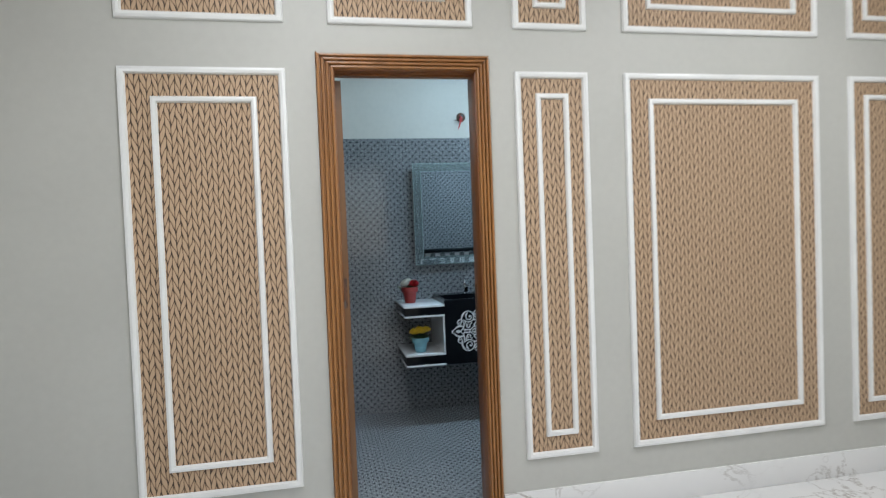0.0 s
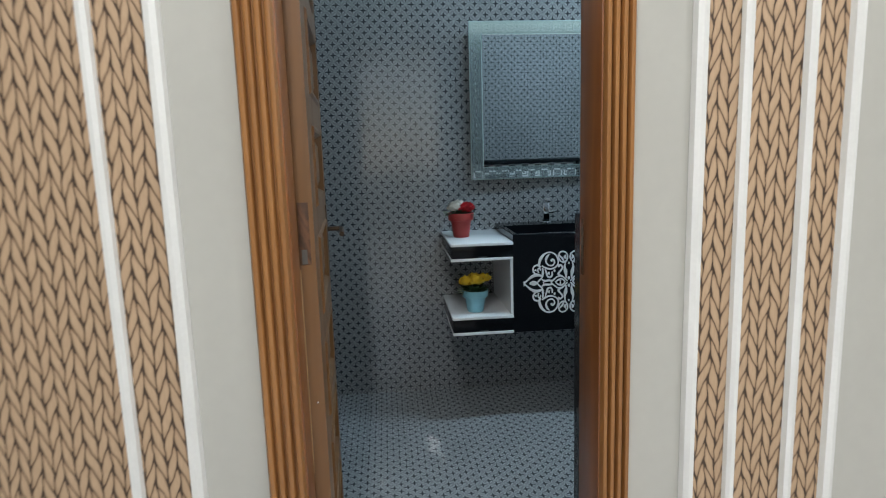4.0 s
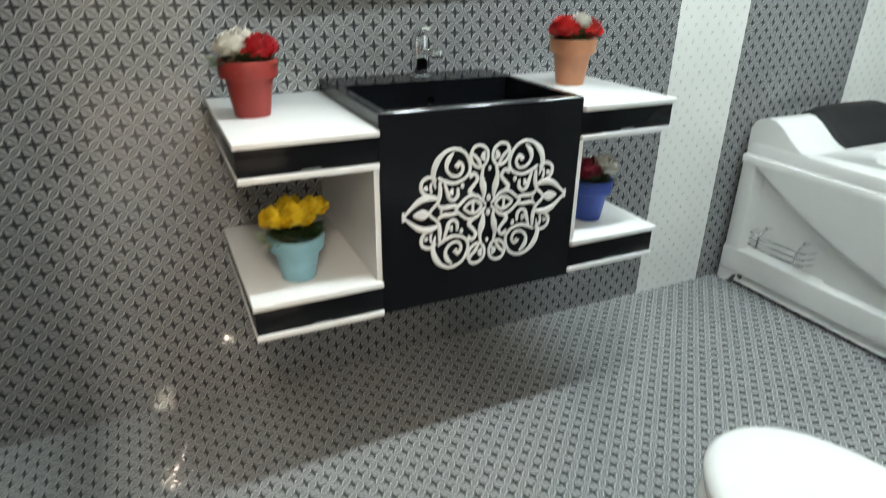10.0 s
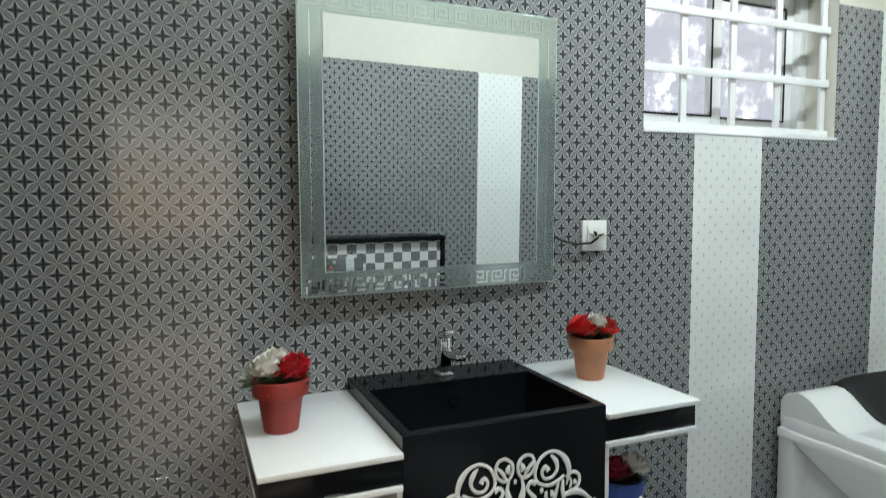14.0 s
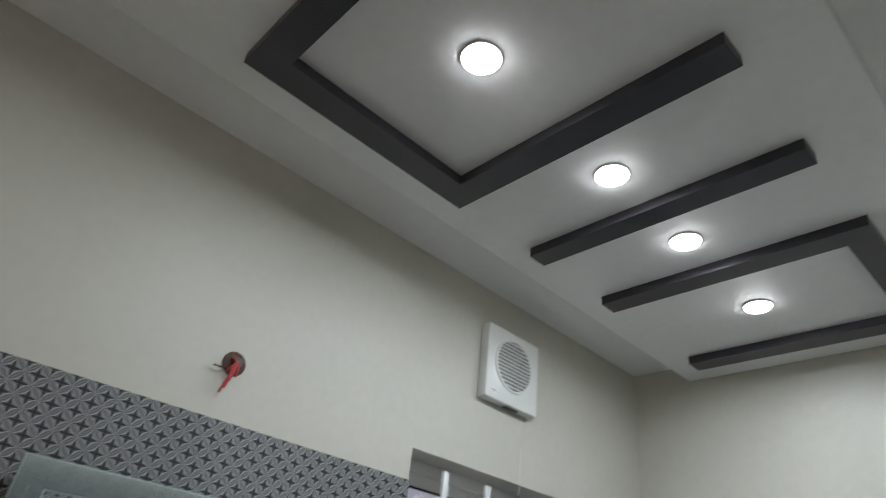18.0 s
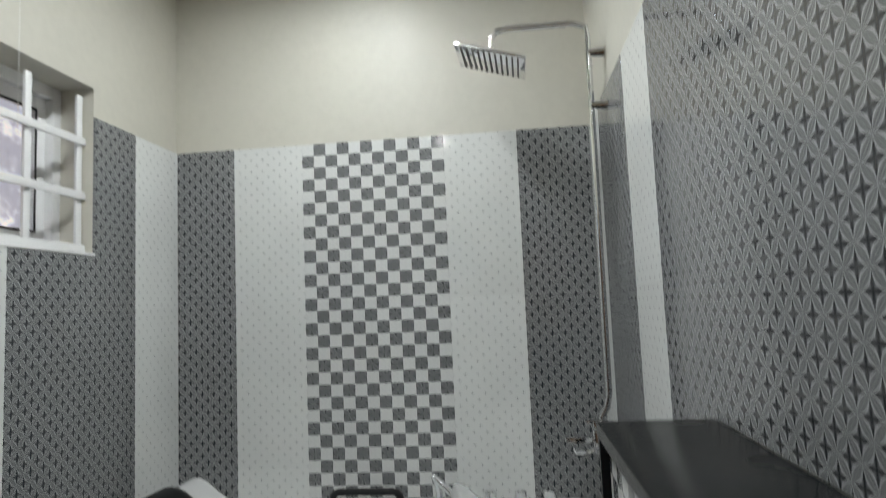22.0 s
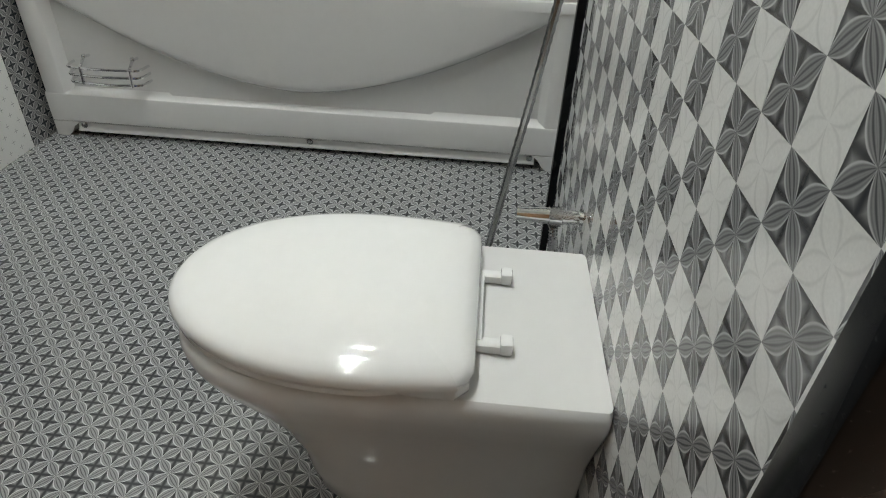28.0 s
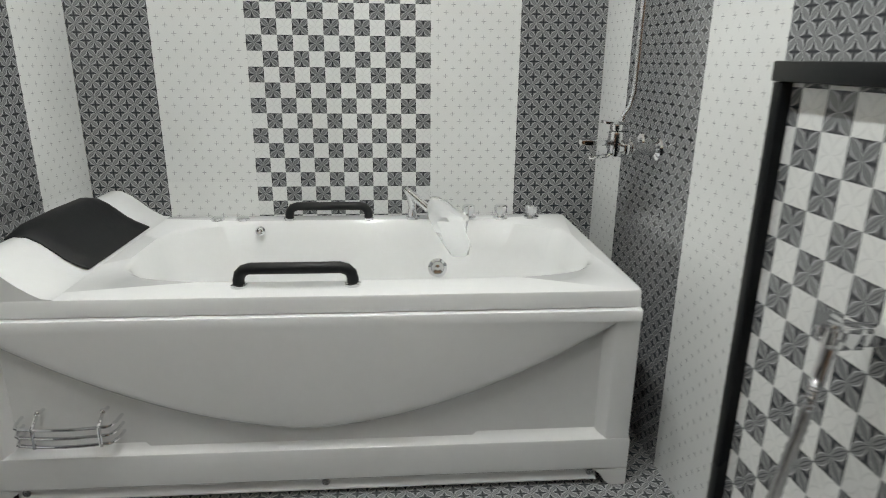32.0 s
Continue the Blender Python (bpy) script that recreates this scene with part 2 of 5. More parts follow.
def braid():
    """Wallpaper print of knitted cord: two slanted leaves in each stitch."""
    t = Tree("braid_wallpaper")
    sep = t.n.new("ShaderNodeSeparateXYZ")
    t.l.new(t.pos(), sep.inputs[0])
    wob = t.m('MULTIPLY_ADD', t.noise(14, 2), 0.022, -0.011)
    u = t.m('MULTIPLY', t.m('ADD', sep.outputs[0], wob), 1 / 0.0445)
    col_u = t.m('SUBTRACT', t.m('FRACT', u), 0.5)
    au = t.m('ABSOLUTE', col_u)
    side = t.m('SIGN', col_u)
    # neighbouring stitches are shifted, each half slants up and outward
    v = t.m('MULTIPLY', sep.outputs[2], 1 / 0.050)
    v = t.m('ADD', v, t.m('MULTIPLY', t.m('FLOOR', u), 0.37))
    v = t.m('ADD', v, t.m('MULTIPLY', side, 0.10))
    w = t.m('FRACT', t.m('SUBTRACT', v, t.m('MULTIPLY', au, 2.1)))
    # one leaf: pointed at both ends
    d = t.m('ABSOLUTE', t.m('SUBTRACT', w, 0.5))
    e = t.m('ABSOLUTE', t.m('SUBTRACT', au, 0.25))
    body = t.m('SUBTRACT', 1.0, t.m('ADD', t.m('POWER', t.m('MULTIPLY', d, 2.0), 3.0), t.m('POWER', t.m('MULTIPLY', e, 4.0), 4.0)))
    fibre = t.noise(60, 3, 0.6, stretch=(4, 1, 0.7))
    shade = t.ramp(body, 0.0, 0.32)
    swell = t.ramp(body, 0.0, 0.95)
    core = t.mix(t.m('MULTIPLY', fibre, 0.9), rgb(0.43, 0.295, 0.18), rgb(0.62, 0.44, 0.285))
    core = t.mix(swell, rgb(0.26, 0.165, 0.095), core)
    col = t.mix(shade, rgb(0.030, 0.016, 0.009), core)
    col = t.mix(t.m('MULTIPLY', t.noise(1.3, 2), 0.12), col, rgb(0.46, 0.31, 0.20))
    t.bump(t.m('ADD', swell, t.m('MULTIPLY', fibre, 0.2)), 0.35, 0.003)
    return t.done(col, 0.6)


M = {}
M["n_dark"] = tile_mat("tile_dark_north", "dark", "xz", EX, TILE_TOP)
M["n_white"] = tile_mat("tile_white_north", "white", "xz", EX, TILE_TOP)
M["e_dark"] = tile_mat("tile_dark_east", "dark", "yz", 1.73, TILE_TOP)
M["e_white"] = tile_mat("tile_white_east", "white", "yz", 1.73, TILE_TOP)
M["e_check"] = tile_mat("tile_checker_east", "checker", "yz", 1.73 + SQ, TILE_TOP)
M["s_dark"] = tile_mat("tile_dark_south", "dark", "xz", SX, TILE_TOP)
M["s_white"] = tile_mat("tile_white_south", "white", "xz", SX, TILE_TOP)
M["s_check"] = tile_mat("tile_checker_south", "checker", "xz", 1.696, 1.0585)
M["floor"] = tile_mat("tile_floor", "floor", "xy", EX, NY, 0.022)
M["paint"] = plain("cream_wall_paint", (0.59, 0.565, 0.497), 0.5, vary=0.05, scale=1.4, bump=0.05)
M["ceiling"] = plain("white_ceiling_paint", (0.85, 0.85, 0.84), 0.55, vary=0.04, scale=1.2)
M["beam"] = plain("charcoal_beam_paint", (0.040, 0.036, 0.045), 0.35, vary=0.25, scale=5)
M["grout"] = plain("grey_grout", (0.30, 0.30, 0.29), 0.8, vary=0.2, scale=14)
M["granite"] = granite("black_granite", (0.007, 0.008, 0.009), 0.16)
M["gloss_black"] = granite("polished_black_stone", (0.006, 0.007, 0.009), 0.06)
M["white_board"] = plain("white_gloss_board", (0.78, 0.79, 0.79), 0.15, vary=0.03)
M["ceramic"] = plain("white_sanitary_ceramic", (0.70, 0.70, 0.69), 0.06, vary=0.02, scale=2, Coat_Weight=0.4)
M["acrylic"] = plain("white_acrylic", (0.79, 0.795, 0.785), 0.07, vary=0.02, scale=2, Coat_Weight=0.3)
M["chrome"] = plain("chrome", (0.80, 0.81, 0.82), 0.07, 1.0, vary=0.03)
M["steel"] = plain("brushed_steel", (0.45, 0.46, 0.47), 0.25, 1.0, vary=0.1, scale=20)
M["black_rubber"] = plain("black_foam", (0.009, 0.010, 0.011), 0.5, vary=0.2, scale=30, bump=0.1, Specular_IOR_Level=0.3)
M["mirror"] = plain("mirror_silver", (0.86, 0.90, 0.90), 0.012, 1.0, vary=0.005)
M["frost_clear"] = plain("half_frosted_mirror", (0.62, 0.70, 0.69), 0.12, 1.0, vary=0.05, scale=40)
M["frost"] = plain("frosted_mirror", (0.56, 0.65, 0.64), 0.16, 1.0, vary=0.05, scale=40)
M["bronze"] = plain("dark_bronze", (0.09, 0.06, 0.04), 0.35, 0.8, vary=0.2, scale=20)
M["glass_edge"] = plain("glass_edge", (0.42, 0.52, 0.50), 0.1, 0.0, vary=0.05)
M["wood"] = wood("varnished_wood", (0.195, 0.068, 0.017), (0.265, 0.097, 0.025), (0.35, 0.35, 0.03))
M["wood_light"] = wood("varnished_light_wood", (0.28, 0.122, 0.036), (0.37, 0.168, 0.051), (0.35, 0.35, 0.025))
M["leaf_wood"] = wood("varnished_door_wood", (0.145, 0.068, 0.024), (0.20, 0.096, 0.035), (0.30, 0.30, 0.03))
M["bare_wood"] = wood("worn_bare_wood", (0.40, 0.24, 0.11), (0.55, 0.36, 0.19), (0.8, 0.8, 0.05), 0.6)
M["chipped_wood"] = wood("chipped_dark_wood", (0.06, 0.028, 0.014), (0.17, 0.075, 0.034), (1.5, 1.5, 0.4), 0.6)
M["brown_board"] = wood("dark_brown_board", (0.030, 0.016, 0.010), (0.055, 0.030, 0.018), (1, 1, 0.1))
M["bed_paint"] = plain("warm_grey_wall_paint", (0.50, 0.495, 0.455), 0.5, vary=0.04, scale=1.2, bump=0.05)
M["moulding"] = plain("white_moulding_paint", (0.80, 0.80, 0.78), 0.4, vary=0.04)
M["braid"] = braid()
M["marble"] = marble("white_veined_marble")
M["white_paint"] = plain("white_gloss_paint", (0.80, 0.80, 0.80), 0.25, vary=0.05)
M["plastic"] = plain("white_plastic", (0.78, 0.78, 0.75), 0.3, vary=0.03)
M["chalk"] = plain("faint_chalk", (0.075, 0.075, 0.075), 0.9, vary=0.5, scale=120)
M["grille_dark"] = plain("dark_grille", (0.10, 0.09, 0.08), 0.6)
M["red_wire"] = plain("red_wire", (0.55, 0.03, 0.03), 0.4)
M["concrete"] = plain("raw_plaster", (0.22, 0.20, 0.18), 0.9, vary=0.4, scale=60)


def glow(name, colour, strength):
    t = Tree(name)
    t.done(rgb(*colour), 0.4, 0.0)
    t.bsdf.inputs["Emission Color"].default_value = rgb(*colour)
    t.bsdf.inputs["Emission Strength"].default_value = strength
    return t.mat


M["glow"] = glow("lit_diffuser", (0.70, 0.87, 1.0), 70.0)


# ---- building helpers ----
def box(bm, x0, x1, y0, y1, z0, z1, bevel=0.0):
    r = bmesh.ops.create_cube(bm, size=1.0)
    vs = r["verts"]
    for p in vs:
        p.co = Vector((x0 + (p.co.x + .5) * (x1 - x0), y0 + (p.co.y + .5) * (y1 - y0), z0 + (p.co.z + .5) * (z1 - z0)))
    if bevel:
        es = list({e for p in vs for e in p.link_edges})
        bmesh.ops.bevel(bm, geom=es, offset=bevel, segments=2, affect='EDGES', profile=0.5)
    return bm


def boxes(*rows, bevel=0.0):
    bm = bmesh.new()
    for r in rows:
        box(bm, *r, bevel=bevel)
    return bm


def tube(bm, path, radius, sides=10, closed=False):
    """A round bar along a list of points."""
    pts = [Vector(p) for p in path]
    rings, n = [], len(pts)
    last = None
    for i, p in enumerate(pts):
        a = pts[(i - 1) % n] if (i or closed) else p
        b = pts[(i + 1) % n] if (i < n - 1 or closed) else p
        d = (b - a).normalized()
        if last is None:
            up = Vector((0, 0, 1)) if abs(d.z) < 0.9 else Vector((1, 0, 0))
            u = d.cross(up).normalized()
        else:
            u = (last - d * last.dot(d)).normalized()
        last = u
        w = d.cross(u)
        r = radius[i] if isinstance(radius, (list, tuple)) else radius
        rings.append([bm.verts.new(p + u * r * math.cos(k * 2 * math.pi / sides) + w * r * math.sin(k * 2 * math.pi / sides)) for k in range(sides)])
    for i in range(n if closed else n - 1):
        q, s = rings[i], rings[(i + 1) % n]
        for k in range(sides):
            bm.faces.new((q[k], q[(k + 1) % sides], s[(k + 1) % sides], s[k]))
    if not closed:
        bm.faces.new(list(reversed(rings[0])))
        bm.faces.new(rings[-1])
    return bm


def loft(bm, loops, cap_start=True, cap_end=True):
    rings = [[bm.verts.new(p) for p in loop] for loop in loops]
    n = len(rings[0])
    for q, s in zip(rings, rings[1:]):
        for k in range(n):
            bm.faces.new((q[k], q[(k + 1) % n], s[(k + 1) % n], s[k]))
    if cap_start:
        bm.faces.new(list(reversed(rings[0])))
    if cap_end:
        bm.faces.new(rings[-1])
    return rings


def lathe(bm, cx, cy, rows, sides=28):
    """Turned shape from (radius, z) rows."""
    loops = [[(cx + r * math.cos(k * 2 * math.pi / sides), cy + r * math.sin(k * 2 * math.pi / sides), z) for k in range(sides)] for r, z in rows]
    loft(bm, loops)
    return bm


def extrude_profile(bm, pts, axis, lo, hi):
    """A closed outline in the two other axes, carried along one axis."""
    def at(p, c):
        q = list(p)
        q.insert("xyz".index(axis), c)
        return q
    loft(bm, [[at(p, lo) for p in pts], [at(p, hi) for p in pts]])
    return bm


def turn_mesh(bm, m):
    bmesh.ops.transform(bm, matrix=m, verts=bm.verts)
    return bm


def mesh_of(name, bm, smooth=True):
    bmesh.ops.recalc_face_normals(bm, faces=bm.faces)
    me = bpy.data.meshes.new(name)
    bm.to_mesh(me)
    bm.free()
    if smooth:
        me.polygons.foreach_set("use_smooth", [True] * len(me.polygons))
        me.set_sharp_from_angle(angle=radians(38))
    return me


def solid(name, bm, material, label="", category="", kind="", group=""):
    """A top-level thing that is one mesh."""
    me = mesh_of(name, bm)
    me.materials.append(material)
    return tagged(new(name, me), label, category, group, kind)


def thing(name, at, label, category, group="", kind=""):
    ob = new(name)
    ob.location = at
    ob.empty_display_size = 0.05
    return tagged(ob, label, category, group, kind)


def part(name, bm, material, parent, label=""):
    """One mesh object under a thing, or under a part; its numbers are in the world's metres."""
    me = mesh_of(name, bm)
    me.materials.append(material)
    ob = new(name, me)
    ob.parent = parent
    if parent.type == 'EMPTY':
        ob.matrix_parent_inverse = Matrix.Translation(-parent.location)
    return tagged(ob, label)


def cut(u0, u1, v0, v1, holes):
    """A rectangle without its rectangular holes, as rectangles."""
    out = [(u0, u1, v0, v1)]
    for a, b, c, d in holes:
        nxt = []
        for p, q, r, s in out:
            if b <= p or a >= q or d <= r or c >= s:
                nxt.append((p, q, r, s))
                continue
            if p < a: nxt.append((p, a, r, s))
            if q > b: nxt.append((b, q, r, s))
            p2, q2 = max(p, a), min(q, b)
            if r < c: nxt.append((p2, q2, r, c))
            if s > d: nxt.append((p2, q2, d, s))
        out = nxt
    return out


def slab_y(name, y0, y1, x0, x1, z0, z1, holes, mat, label):
    rows = [(a, b, y0, y1, c, d) for a, b, c, d in cut(x0, x1, z0, z1, holes)]
    return solid(name, boxes(*rows), mat, label, "wall", "structure")


def slab_x(name, x0, x1, y0, y1, z0, z1, mat, label):
    return solid(name, boxes((x0, x1, y0, y1, z0, z1)), mat, label, "wall", "structure")


# ---- the setting ----
WIN = (2.512, 3.436, 1.604, 2.225)
wall_north = slab_y("wall_north", NY + 0.008, NY + 0.22, WX - 0.15, EX + 0.15, -0.05, CEIL + 0.1, [WIN], M["paint"],
                    "cream painted bathroom wall above grey patterned tiles")
wall_east = slab_x("wall_east", EX + 0.008, EX + 0.15, SY - 0.15, NY + 0.008, -0.05, CEIL + 0.1, M["paint"],
                   "cream painted wall above striped patterned tiles")
wall_south = slab_y("wall_south", BEDY + 0.07, SY - 0.008, WX - 0.15, EX + 0.008, -0.05, CEIL + 0.1, [(DX0 - 0.03, DX1 + 0.03, -0.05, DZ + 0.03)], M["paint"],
                    "cream painted bathroom wall with the doorway")
wall_west = slab_x("wall_west", WX - 0.15, WX - 0.006, SY - 0.008, NY + 0.008, -0.05, CEIL + 0.1, M["paint"],
                   "cream painted wall behind the opened door")
wall_bedroom = slab_y("wall_bedroom", BEDY, BEDY + 0.07, -1.5, 4.6, -0.05, 3.1, [(DX0 - 0.03, DX1 + 0.03, -0.05, DZ + 0.03)], M["bed_paint"],
                      "warm grey bedroom wall with framed wallpaper panels")
solid("ceiling", boxes((WX - 0.15, EX + 0.15, SY - 0.008, NY + 0.22, CEIL, CEIL + 0.1)), M["ceiling"], "white painted bathroom ceiling", "ceiling", "structure")
solid("ceiling_panel", boxes((WX - 0.006, EX + 0.006, 0.45, 1.70, DROP, CEIL), bevel=0.004), M["ceiling"],
      "dropped white ceiling panel that carries the lamps", "ceiling", "structure")
solid("bedroom_ceiling", boxes((-1.5, 4.6, -4.5, BEDY + 0.07, 3.1, 3.2)), M["ceiling"], "plain white bedroom ceiling", "ceiling", "structure")
solid("bedroom_wall_west", boxes((-1.65, -1.5, -4.5, BEDY + 0.07, -0.05, 3.1)), M["bed_paint"], "plain warm grey bedroom wall", "wall", "structure")
solid("bedroom_wall_east", boxes((4.6, 4.75, -4.5, BEDY + 0.07, -0.05, 3.1)), M["bed_paint"], "plain warm grey bedroom wall", "wall", "structure")
# unseen wall; its window opening is assumed, to go with the fill lamp
solid("bedroom_wall_south", boxes(*[(a, b, -4.65, -4.5, c, d) for a, b, c, d in cut(-1.5, 4.6, -0.05, 3.1, [(-0.25, 2.05, 0.95, 2.55)])]),
      M["bed_paint"], "plain warm grey unseen bedroom wall with an assumed window opening", "wall", "structure")
solid("bedroom_floor", boxes((-1.5, 4.6, -4.5, BEDY, -0.05, 0.0)), M["marble"], "white veined marble floor", "floor", "structure")
solid("threshold", boxes((DX0 - 0.03, DX1 + 0.03, BEDY, SY - 0.008, -0.05, 0.002)), M["marble"], "white marble door threshold", "threshold", "structure")
floor_bed = solid("floor", boxes((WX - 0.006, EX + 0.008, SY - 0.008, NY + 0.008, -0.05, -0.006)), M["grout"], "grey patterned bathroom tile floor", "floor", "structure")
ground = solid("ground", boxes((-80, 80, 2.3, 90, -0.6, -0.5)), M["concrete"], "bare ground outside the window", "ground", "structure")

# marble skirting of the bedroom
for x0, x1 in ((-1.5, 0.672), (1.466, 4.6)):
    solid("baseboard", boxes((x0, x1, BEDY - 0.015, BEDY, 0.0, 0.135), bevel=0.002), M["marble"], "white veined marble skirting", "skirting", "structure")


# ---- wallpaper panels with white mouldings ----
def ring(bm, x0, x1, z0, z1, w, y, depth):
    """A mitred moulding with a raised round back."""
    prof = [(0, 0), (w * .12, depth * .75), (w * .45, depth), (w * .8, depth * .8), (w, 0)]
    loops = []
    for o, d in prof:
        loops.append([(x0 + o, y - d, z0 + o), (x1 - o, y - d, z0 + o), (x1 - o, y - d, z1 - o), (x0 + o, y - d, z1 - o)])
    loft(bm, loops, False, False)


def wall_panel(x0, x1, z0, z1, inset, label):
    p = thing("wall_panel", ((x0 + x1) / 2, BEDY, z0), label, "wall panel", "framed panels of the bedroom wall")
    part("wallpaper", boxes((x0 + 0.01, x1 - 0.01, BEDY - 0.004, BEDY - 0.0005, z0 + 0.01, z1 - 0.01)), M["braid"], p, "tan wallpaper printed with knitted braid")
    bm = bmesh.new()
    ring(bm, x0, x1, z0, z1, 0.034, BEDY - 0.001, 0.020)
    part("outer_moulding", bm, M["moulding"], p)
    bm = bmesh.new()
    i, j = inset
    ring(bm, x0 + i, x1 - i, z0 + j, z1 - j, 0.028, BEDY - 0.0045, 0.015)
    part("inner_moulding", bm, M["moulding"], p)


PZ = ((0.285, 2.13), (2.325, 2.98))
for x0, x1, i in ((-0.135, 0.545, 0.125), (1.585, 1.955, 0.102), (2.143, 3.246, 0.128), (3.432, 4.45, 0.098)):
    size = "narrow" if x1 - x0 < 0.4 else "wide" if x1 - x0 > 0.9 else "tall"
    wall_panel(x0, x1, *PZ[0], (i, min(i, 0.125)), size + " tan braided wallpaper panel framed in white moulding")
    wall_panel(x0, x1, *PZ[1], (i, min(i, 0.115)), "upper tan braided wallpaper panel framed in white moulding")
wall_panel(0.732, 1.393, *PZ[1], (0.125, 0.115), "tan braided wallpaper panel above the doorway")


# ---- doorway ----
door_frame = thing("door_frame", ((DX0 + DX1) / 2, BEDY, 0), "varnished brown wooden door frame with fluted trim", "door frame", kind="structure")
part("jamb", boxes((DX0 - 0.03, DX0, BEDY, 0.135, 0.002, DZ), bevel=0.002), M["wood"], door_frame)
part("jamb", boxes((DX1, DX1 + 0.03, BEDY, 0.178, 0.002, DZ), bevel=0.002), M["wood"], door_frame)
part("head", boxes((DX0 - 0.03, DX1 + 0.03, BEDY, SY - 0.008, DZ, DZ + 0.03), bevel=0.002), M["wood"], door_frame)
part("door_stop", boxes((DX0, DX1, 0.10, 0.135, DZ - 0.012, DZ)), M["wood"], door_frame)


def fluted(lo, hi):
    """Cross section of the trim: flat edges with four round flutes; runs from its inner to its outer edge."""
    pts, n = [(lo, 0.0)], 4
    w = (hi - lo) / n
    s = 1 if hi > lo else -1
    for k in range(n):
        a = lo + k * w
        pts += [(a + 0.10 * w, 0.010), (a + 0.15 * w, 0.024), (a + 0.28 * w, 0.028), (a + 0.5 * w, 0.029), (a + 0.72 * w, 0.028), (a + 0.84 * w, 0.024), (a + 0.89 * w, 0.010)]
    return pts + [(hi, 0.014), (hi, 0.0)]


for lo, hi in ((DX0 - 0.002, 0.674), (DX1 + 0.002, 1.464)):
    bm = bmesh.new()
    loft(bm, [[(x, BEDY + 0.009 - d, 0.0) for x, d in fluted(lo, hi)], [(x, BEDY + 0.009 - d, DZ + abs(x - lo)) for x, d in fluted(lo, hi)]])
    part("trim", bm, M["wood_light"], door_frame, "fluted light brown trim")
bm = bmesh.new()
prof = fluted(0.0, 0.070)
loft(bm, [[(DX0 - 0.002 - o, BEDY + 0.009 - d, DZ + 0.002 + o) for o, d in prof], [(DX1 + 0.002 + o, BEDY + 0.009 - d, DZ + 0.002 + o) for o, d in prof]])
part("trim", bm, M["wood_light"], door_frame, "fluted light brown trim")
part("strike_slot", boxes((DX1 - 0.002, DX1, 0.148, 0.160, 1.00, 1.13)), M["chipped_wood"], door_frame, "chipped strike slot")
part("keyhole", boxes((DX1 - 0.003, DX1 - 0.0015, 0.151, 0.156, 1.02, 1.11)), M["grille_dark"], door_frame)
for hz in (0.30, 1.75):
    bm = bmesh.new()
    tube(bm, [(DX0 - 0.006, 0.140, hz - 0.05), (DX0 - 0.006, 0.140, hz + 0.05)], 0.004)
    part("hinge", bm, M["steel"], door_frame, "small steel hinge")

LX0, LX1, LY0, LY1 = 0.749, 0.787, 0.165, 0.885
door = thing("door", (LX0, LY0, 0.008), "varnished brown panelled wooden door standing wide open", "door")
door.rotation_euler = (0, 0, radians(3.2))
holes = [(LY0 + 0.150, LY1 - 0.150, z, z + 0.190) for z in (0.09, 0.36, 0.63, 0.90, 1.17, 1.44, 1.71)]
part("stiles_and_rails", boxes(*[(LX0, LX1, a, b, c, d) for a, b, c, d in cut(LY0, LY1, 0.012, 2.108, holes)]), M["leaf_wood"], door)
for y0, y1, z0, z1 in holes:
    bm = bmesh.new()
    loops = [[(x, y0 + o, z0 + o), (x, y1 - o, z0 + o), (x, y1 - o, z1 - o), (x, y0 + o, z1 - o)] for x, o in
             ((LX0 + 0.005, 0.0), (LX1 - 0.018, 0.0), (LX1 - 0.018, 0.020), (LX1 - 0.006, 0.046))]
    loft(bm, [[p for p in l] for l in loops])
    pan = part("panel", bm, M["leaf_wood"], door, "raised wooden panel")
    bm = bmesh.new()
    loops = [[(x, y0 + o, z0 + o), (x, y1 - o, z0 + o), (x, y1 - o, z1 - o), (x, y0 + o, z1 - o)] for x, o in
             ((LX1, -0.005), (LX1 + 0.006, 0.001), (LX1 + 0.004, 0.010), (LX1 - 0.012, 0.020), (LX1 - 0.017, 0.023))]
    loft(bm, loops, False, False)
    part("bead", bm, M["leaf_wood"], pan)
bm = bmesh.new()
for sx in (LX1, LX0):
    s = 1 if sx == LX1 else -1
    tube(bm, [(sx, LY1 - 0.06, 1.05), (sx + s * 0.045, LY1 - 0.06, 1.05), (sx + s * 0.05, LY1 - 0.075, 1.05), (sx + s * 0.05, LY1 - 0.17, 1.045)], 0.008)
handle = part("handle", bm, M["bronze"], door, "dark bronze lever handle")
part("handle_plate", boxes((LX1, LX1 + 0.004, LY1 - 0.08, LY1 - 0.04, 0.93, 1.13), bevel=0.001), M["bronze"], door)
part("lock_edge", boxes((LX0 + 0.008, LX1 - 0.008, LY1, LY1 + 0.002, 0.95, 1.12)), M["steel"], door)
M["primer"] = plain("grey_filler", (0.30, 0.29, 0.26), 0.7, vary=0.3, scale=40)
part("bare_edge", boxes((LX0 + 0.002, LX0 + 0.010, LY1, LY1 + 0.0015, 0.012, 2.08)), M["primer"], door, "pale unpainted edge")
part("worn_edge", boxes((LX0 - 0.0012, LX0 + 0.004, LY0 - 0.0012, LY0 + 0.004, 0.55, 1.04), bevel=0.001), M["bare_wood"], door, "worn pale edge")
mort = part("old_mortise", boxes((LX0 + 0.003, LX0 + 0.028, LY0 - 0.0012, LY0 + 0.004, 1.05, 1.19), bevel=0.001), M["chipped_wood"], door, "chipped old lock mortise")
